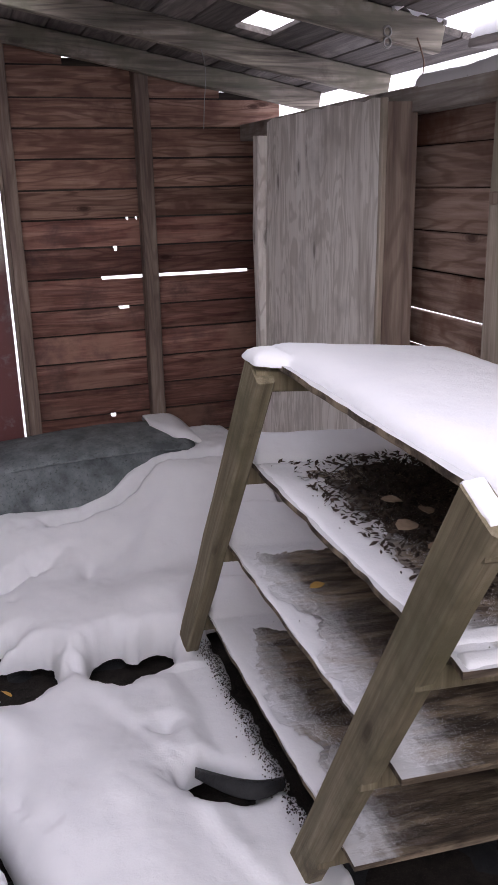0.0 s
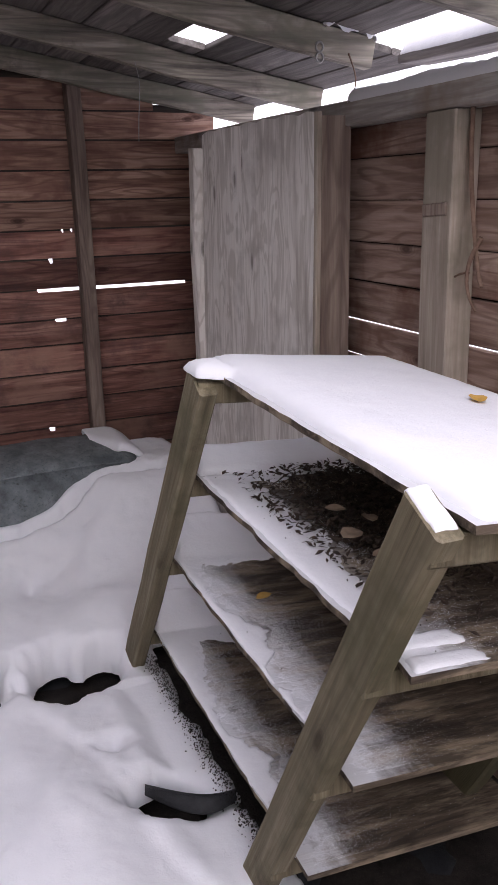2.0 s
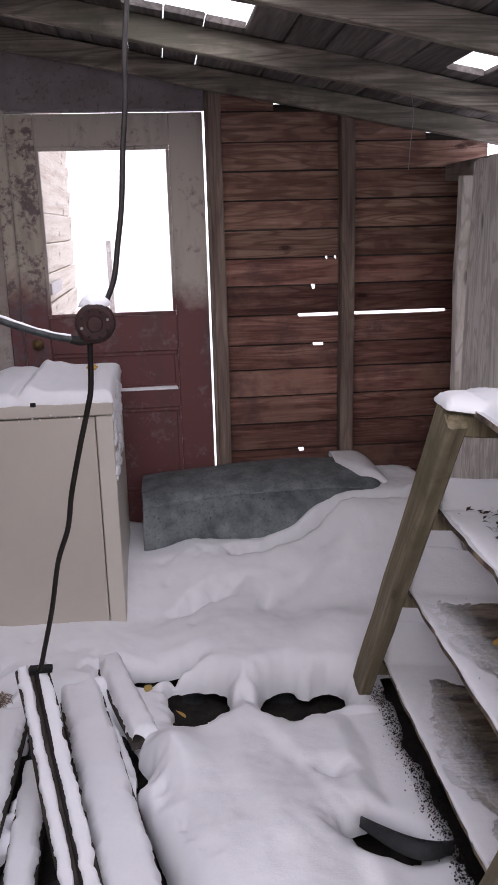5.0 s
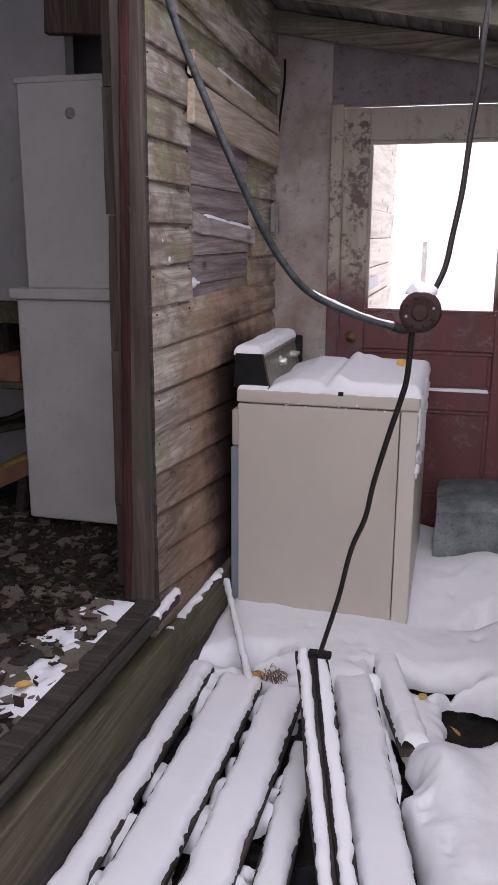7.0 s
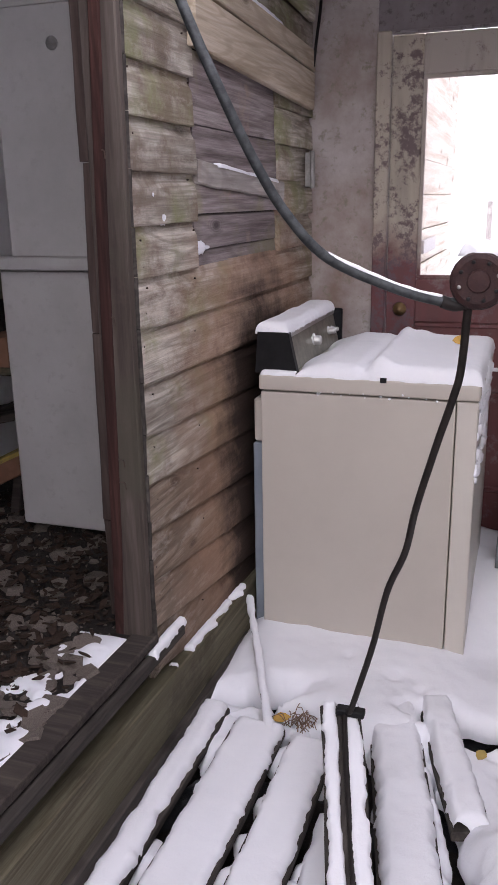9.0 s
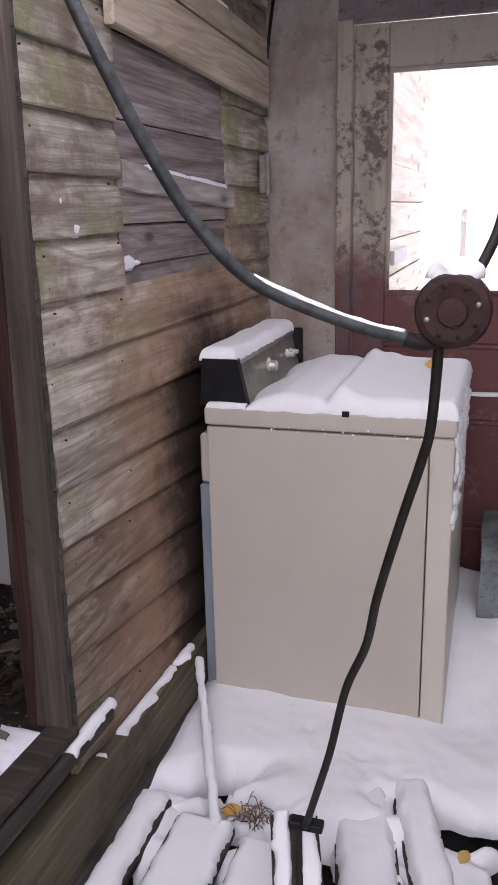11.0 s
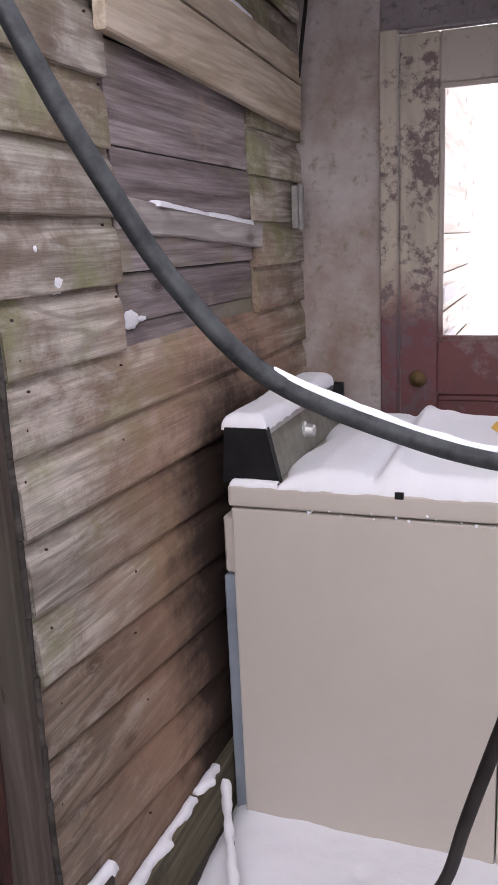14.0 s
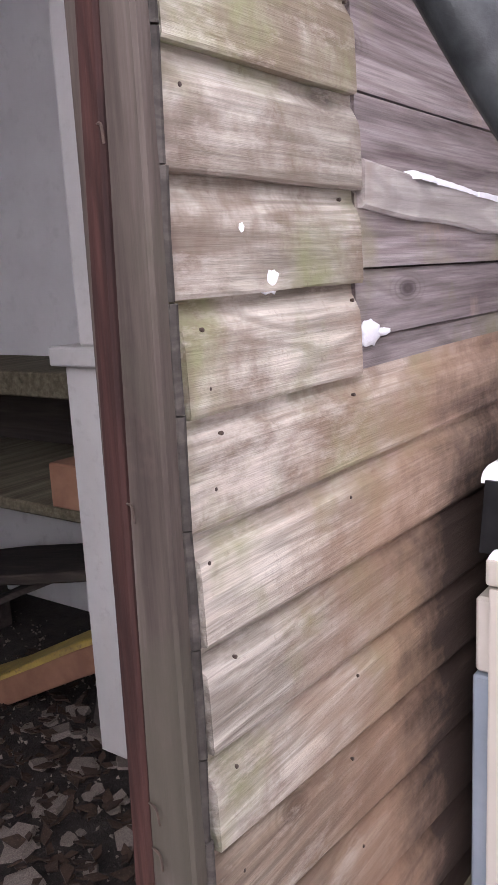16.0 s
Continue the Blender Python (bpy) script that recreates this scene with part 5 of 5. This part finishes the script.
ch = hub("shackle", 1.30, 2.335, 1.97, label="small pale steel shackle hanging on the rafter", category="shackle")
for z_ in (1.985, 1.955):
    ring = [(1.30 + 0.012 * math.cos(a), 2.335, z_ + 0.014 * math.sin(a)) for a in (k * math.pi / 6 for k in range(13))]
    under(smooth(part("ring", tube(ring, 0.0035, 6), STEEL)), ch)

# ---- snow about the roof ----
snow_sheet("snow_on_plate", 1.38, 1.50, 1.0, 2.34, rect_in(1.385, 1.478, 1.0, 2.32), lambda x, y: 1.834, 0.035, 0.03, 0.010, 0.3, "snow along the wall plate under the missing roof", 0.008)
snow_sheet("snow_on_rafter", 1.30, 1.52, 2.33, 2.46, rect_in(1.32, 1.50, 2.33, 2.41), lambda x, y: roof_z(x) - 0.004, 0.05, 0.03, 0.01, 0.4, "snow lump on the rafter end", 0.008)
tagged(part("eave_board", beam_mesh((1.62, 1.2, 1.93), (1.62, 2.30, 1.955), 0.12, 0.03, stations=5, rng=rng), SHEATH), "dark board lying along the eave", "board")
snow_sheet("snow_on_eave", 1.56, 1.68, 1.2, 2.3, rect_in(1.562, 1.678, 1.21, 2.29), lambda x, y: 1.95 + 0.02 * (y - 1.2), 0.05, 0.04, 0.012, 0.2, "snow on the eave board", 0.006)
for y_ in (1.75, 0.9):
    tagged(part("rafter", beam_mesh((0.2, y_, roof_z(0.2) - 0.02), (1.7, y_, roof_z(1.7) - 0.02), 0.048, 0.09, stations=6, jitter=0.004, rng=rng), RAFTER), "bare weathered rafter under the open sky", "rafter", "roof rafters", "structure")

snow_sheet("snow_on_door_rail", -0.56, 0.06, 3.94, 3.97, rect_in(-0.30, 0.045, 3.948, 3.968), lambda x, y: 0.80, 0.012, 0.008, 0.004, 0.3, "thin snow on the door rail", 0.003)
# snow on the siding
for y_, z_, sy, sz in ((2.475, 1.448, 0.026, 0.017), (2.42, 1.505, 0.008, 0.007), (2.742, 1.360, 0.034, 0.018), (2.785, 1.358, 0.025, 0.006)):
    bm = bmesh.new()
    bmesh.ops.create_icosphere(bm, subdivisions=3, radius=1.0)
    for v in bm.verts:
        v.co = Vector((WX - (0.001 if y_ < 2.7 else 0.008) + v.co.x * 0.006, y_ + v.co.y * sy * (1 + 0.4 * noise.noise(v.co * 2)), z_ + v.co.z * sz * (1 + 0.4 * noise.noise(v.co * 3))))
    tagged(smooth(part("snow_clump", bm, SNOW)), "small clump of snow stuck to the siding", "snow", kind="stuff")
tagged(part("loose_slat", beam_mesh((-1.004, 2.72, 1.568), (-0.992, 3.52, 1.518), 0.016, 0.066, stations=9, jitter=0.003, rng=rng), GREY_SLAT), "loose pale slat slipped across the infill boards", "board", "nailed boards")
snow_sheet("snow_on_slat", -1.012, -0.97, 2.80, 3.47, lambda x, y: min(x + 1.012, -0.986 - x, y - 2.86 + 0.05 * fbm(x, y, 12), 3.42 - y + 0.08 * fbm(x, y, 9), 0.012 + 0.02 * fbm(1.0, y, 11, 3)), lambda x, y: 1.598 - 0.0625 * (y - 2.71), 0.006, 0.01, 0.004, 0.5, "thin snow lying on the loose slat", 0.006)
snow_sheet("snow_on_board", -1.0, -0.96, 2.75, 3.55, lambda x, y: min(x + 0.996, -0.967 - x, y - 2.95 + 0.1 * fbm(x, y, 9), 3.40 - y + 0.1 * fbm(x, y, 9)), lambda x, y: 2.098 - 0.0505 * (y - 2.67), 0.016, 0.02, 0.006, 0.3, "snow on top of the nailed board", 0.004)
snow_sheet("snow_on_sill", -1.0, -0.95, 2.38, 2.99, lambda x, y: min(x + 0.998, -0.972 - x + 0.014 * fbm(x, y, 16, 3), y - 2.38, 2.98 - y, 0.012 + 0.03 * fbm(2.0, y, 9, 3)), lambda x, y: 0.185 + 0.10 - 0.0487 * (y - 0.9) + 0.0, 0.012, 0.015, 0.006, 0.3, "strip of snow along the mossy sill", 0.006)
snow_sheet("snow_on_drip", -1.0, -0.955, 2.22, 2.46, lambda x, y: min(x + 0.998, -0.966 - x + 0.012 * fbm(x, y, 16, 3), y - 2.23, 2.45 - y), lambda x, y: 0.322 - 0.025 * (y - 2.4), 0.02, 0.018, 0.006, 0.3, "strip of snow on the drip board", 0.006)

# ---- inside the house ----
closet = hub("closet", -1.5, 2.95, 0.37, label="tall white-painted wooden closet with a ledge halfway up", category="closet")
under(part("lower_case", box(-1.748, -1.16, 2.81, 3.30, 0.40, 1.285, 0.006), WHITE), closet)
under(part("ledge", box(-1.765, -1.16, 2.785, 3.32, 1.285, 1.325, 0.004), WHITE), closet)
under(part("upper_case", box(-1.69, -1.16, 2.80, 3.30, 1.325, 2.06, 0.006), WHITE), closet)
under(part("top_batten", box(-1.696, -1.16, 2.795, 3.0, 2.045, 2.066, 0.002), WHITE), closet)
for z_ in (1.94,):
    under(part("ring_mark", lathe(((0.02, 0.0), (0.02, -0.002), (0.017, -0.003)), 14, (-1.48, 2.80, z_), 1), STEEL), closet)
tagged(part("house_wall_end", box(-4.7, -1.06, 4.2, 4.3, 0.0, 3.0, 0), PLASTER), "dark end wall of the house", "wall", kind="structure")
tagged(part("house_wall_far", box(-4.6, -1.80, 3.42, 3.5, 0.0, 2.72, 0), PLASTER), "stained grey plaster wall inside the house", "wall", kind="structure")
tagged(part("house_wall_behind_closet", box(-1.80, -1.19, 3.42, 3.5, 0.0, 2.08, 0), PLASTER), "stained plaster behind the closet, broken away above it", "wall", kind="structure")
tagged(part("lintel", beam_mesh((-1.86, 3.40, 2.50), (-1.19, 3.40, 2.47), 0.06, 0.33, stations=5, jitter=0.006, rng=rng), STUD), "grey-brown broken lintel over the closet", "beam", kind="structure")
tagged(part("house_wall_side", box(-4.7, -4.6, -2.1, 4.3, 0.0, 3.0, 0), PLASTER), "stained grey plaster wall inside the house", "wall", kind="structure")
# near wall and ceiling lie out of view, kept whole to darken the rooms
tagged(part("house_wall_near", box(-4.7, -1.06, -2.1, -2.0, 0.0, 3.0, 0), PLASTER), "plain unseen plaster wall closing the house against light", "wall", kind="structure")
tagged(part("house_ceiling", box(-4.7, -1.0, -2.1, 4.3, 2.72, 2.8, 0), PLASTER), "unseen house ceiling closing the rooms against light", "ceiling", kind="structure")
tagged(part("house_wall_inner", box(-1.14, -1.05, 2.40, 4.2, 0.3, 2.75, 0), PLASTER), "inner plaster of the house's side wall", "wall", kind="structure")
bench = hub("broken_bench", -2.2, 3.3, 0.37, label="dark collapsed bench with a chipped yellow board", category="bench")
under(part("yellow_board", beam_mesh((-2.40, 2.88, 0.33), (-1.80, 2.98, 0.63), 0.13, 0.03, stations=5, jitter=0.004, rng=rng), YELLOW), bench)
under(part("front_board", beam_mesh((-2.40, 2.82, 0.29), (-1.80, 2.92, 0.585), 0.02, 0.07, stations=5, rng=rng), ORANGE), bench)
under(part("top_board", beam_mesh((-2.75, 3.12, 0.56), (-1.80, 3.2, 0.74), 0.30, 0.03, stations=4, jitter=0.006, rng=rng), DARKWOOD), bench)
under(part("loose_board", beam_mesh((-2.5, 3.02, 0.50), (-1.86, 3.28, 0.80), 0.07, 0.02, stations=4, jitter=0.006, rng=rng), DARKWOOD), bench)
under(part("prop", beam_mesh((-1.86, 2.93, 0.362), (-1.86, 3.0, 0.60), 0.05, 0.04, (1, 0, 0), rng=rng), DARKWOOD), bench)
under(part("prop", beam_mesh((-2.6, 3.2, 0.362), (-2.6, 3.2, 0.57), 0.05, 0.04, (1, 0, 0), rng=rng), DARKWOOD), bench)
wallshelf = hub("wall_shelves", -2.4, 3.2, 0.9, label="dark wooden wall shelves inside the house", category="shelf")
under(part("shelf_board", box(-3.4, -1.775, 3.08, 3.415, 1.155, 1.222, 0.004), SILL, label="olive-grey shelf board"), wallshelf)
under(part("shelf_board", box(-3.4, -1.775, 2.87, 3.415, 0.915, 0.945, 0.004), SILL), wallshelf)
under(part("back_panel", box(-3.4, -1.775, 3.38, 3.415, 0.947, 1.153, 0.0), DARKWOOD), wallshelf)
under(part("bracket", box(-2.0, -1.97, 3.10, 3.378, 0.947, 1.153, 0.002), DARKWOOD), wallshelf)
tagged(part("orange_box", box(-1.892, -1.785, 2.862, 3.02, 0.947, 1.052, 0.004), ORANGE), "orange-brown wooden box end on the shelf", "box")
mesh_bits = []
for k in range(6):
    bm = bmesh.new()
    n_ = rng.randint(5, 7)
    ring = [(math.cos(2 * math.pi * i / n_) * rng.uniform(0.6, 1.1), math.sin(2 * math.pi * i / n_) * rng.uniform(0.6, 1.1)) for i in range(n_)]
    lo = [bm.verts.new((a, b, 0)) for a, b in ring]
    hi = [bm.verts.new((a * 0.92, b * 0.92, 0.28 + 0.1 * rng.random())) for a, b in ring]
    bm.faces.new(lo[::-1]), bm.faces.new(hi)
    for i in range(n_):
        bm.faces.new((lo[i], lo[(i + 1) % n_], hi[(i + 1) % n_], hi[i]))
    me_ = bpy.data.meshes.new("rubble_piece")
    bm.normal_update(), bm.to_mesh(me_), bm.free()
    me_.materials.append(RUBBLE)
    mesh_bits.append(me_)
for k in range(420):
    x_, y_ = -1.06 - 1.3 * rng.random() ** 1.5, 1.2 + 1.75 * rng.random()
    if x_ > -1.16 and y_ > 2.2:
        continue
    s_ = rng.choice((0.012, 0.018, 0.025, 0.03, 0.045))
    ob = tagged(new("rubble_piece", rng.choice(mesh_bits)), "pale broken plaster chunk on the dark floor", "rubble", "plaster rubble")
    ob.matrix_basis = pose(x_, y_, 0.362, rng.uniform(-14, 14), rng.uniform(-14, 14), rng.uniform(0, 360)) @ Matrix.Diagonal((s_, s_, s_, 1))
bm = bmesh.new()
for _ in range(2600):
    x_, y_ = -1.06 - 1.6 * rng.random(), 0.9 + 2.4 * rng.random()
    r_ = rng.uniform(0.003, 0.009)
    m_ = pose(x_, y_, 0.364, rng.uniform(0, 360), rng.uniform(0, 360), 0)
    vs = [bm.verts.new(m_ @ Vector(p)) for p in ((r_, 0, 0), (0, r_, 0), (-r_ * 0.7, -r_ * 0.5, 0), (0, 0, r_))]
    for f in ((0, 1, 3), (1, 2, 3), (2, 0, 3), (0, 2, 1)):
        bm.faces.new([vs[i] for i in f])
tagged(part("small_rubble", bm, RUBBLE), "fine plaster crumbs over the dark floor", "rubble", kind="stuff")
for x_, y_, s_, r_ in ((-1.22, 1.80, 0.075, 20), (-1.32, 1.95, 0.06, 80), (-1.45, 1.9, 0.05, 10), (-1.2, 1.55, 0.05, 140)):
    ob = tagged(new("slate_piece", mesh_bits[0].copy()), "dark broken slate lying on the rubble", "slate", "broken slates")
    ob.data.materials[0] = FLOORBOARD
    ob.matrix_basis = pose(x_, y_, 0.37, 6, -8, r_) @ Matrix.Diagonal((s_, s_ * 0.8, s_ * 0.6, 1))
snow_sheet("snow_on_house_floor", -1.35, -1.03, 1.0, 2.28, lambda x, y: min(-1.045 - x, y - 1.55, 2.24 - y, (x + 1.20 - 0.1 * max(0, y - 2.0) + 0.14 * fbm(x, y, 6) + 0.05 * fbm(x, y, 22, 3)) * 0.6), lambda x, y: 0.362, lambda x, y: 0.014 + 0.008 * fbm(x, y, 12, 3), 0.05, 0.007, 0.4, "thin patchy snow blown onto the house floor", 0.004)
DEBRIS = plain("rotten_brown_debris", (0.045, 0.027, 0.019), (0.018, 0.012, 0.009), 30, 0.9, c3=(0.085, 0.058, 0.04))
bm = bmesh.new()
for _ in range(2600):
    x_, y_ = -1.08 - 1.3 * rng.random() ** 1.3, 1.0 + 2.1 * rng.random()
    if x_ > -1.2 and rng.random() < 0.75:
        continue
    s_ = rng.uniform(0.008, 0.03)
    m_ = pose(x_, y_, 0.366 + 0.035 * rng.random() ** 3, rng.uniform(-25, 25), rng.uniform(-25, 25), rng.uniform(0, 360))
    lo = [bm.verts.new(m_ @ Vector((a * s_, b * s_, 0))) for a, b in ((-1, rng.uniform(-0.3, 0)), (rng.uniform(-0.4, 0.4), -0.5), (1, rng.uniform(-0.2, 0.3)), (rng.uniform(-0.4, 0.5), 0.5))]
    hi = [bm.verts.new(v.co + m_.to_3x3() @ Vector((0, 0, 0.004))) for v in lo]
    bm.faces.new(lo[::-1]), bm.faces.new(hi)
    for i in range(4):
        bm.faces.new((lo[i], lo[(i + 1) % 4], hi[(i + 1) % 4], hi[i]))
tagged(part("debris", bm, DEBRIS), "rotten brown chips of wood and bark over the house floor", "debris", kind="stuff")
leaf(-1.12, 1.66, 0.385, 0.05, 30, 5)

# ---- outside ----
# siding made paler, with the glare of the open sky in its colour
GLARE_SIDING = wood("glare_cream_siding", (0.52, 0.45, 0.36), (0.70, 0.64, 0.55), (0.80, 0.75, 0.67), 1, vary=0.12, ring_mix=0.2)
outer = hub("house_wall_beyond", -1.0, 8.0, -0.3, label="weathered siding of the house going on outside", category="wall", kind="structure")
for k in range(18):
    z_ = -0.3 + 0.18 * k
    under(part("siding_board", beam_mesh((-0.70, 4.7, z_ + 0.09), (-0.70, 6.7, z_ + 0.09), 0.018, 0.178, (0.11, 0, 1), 2, 0.001, rng=rng), GLARE_SIDING), outer)
under(part("backing", box(-1.05, -0.72, 4.7, 6.7, -0.3, 3.0, 0), SIDING), outer)
for z_ in (1.20, 0.98):
    under(part("white_rail", box(-0.68, -0.66, 5.0, 5.5, z_, z_ + 0.07, 0.003), WHITE), outer)
tagged(part("fence_post", beam_mesh((-0.79, 13.0, -0.3), (-0.79, 13.0, 1.42), 0.07, 0.07, (0, 1, 0), rng=rng), GREY_SLAT), "lone snowy post standing outside", "post")
tagged(part("wall_south", box(-1.0, 1.55, -1.75, -1.65, -0.3, 1.2, 0), RIGHT_BOARD), "plain low board wall at the near end", "wall", kind="structure")
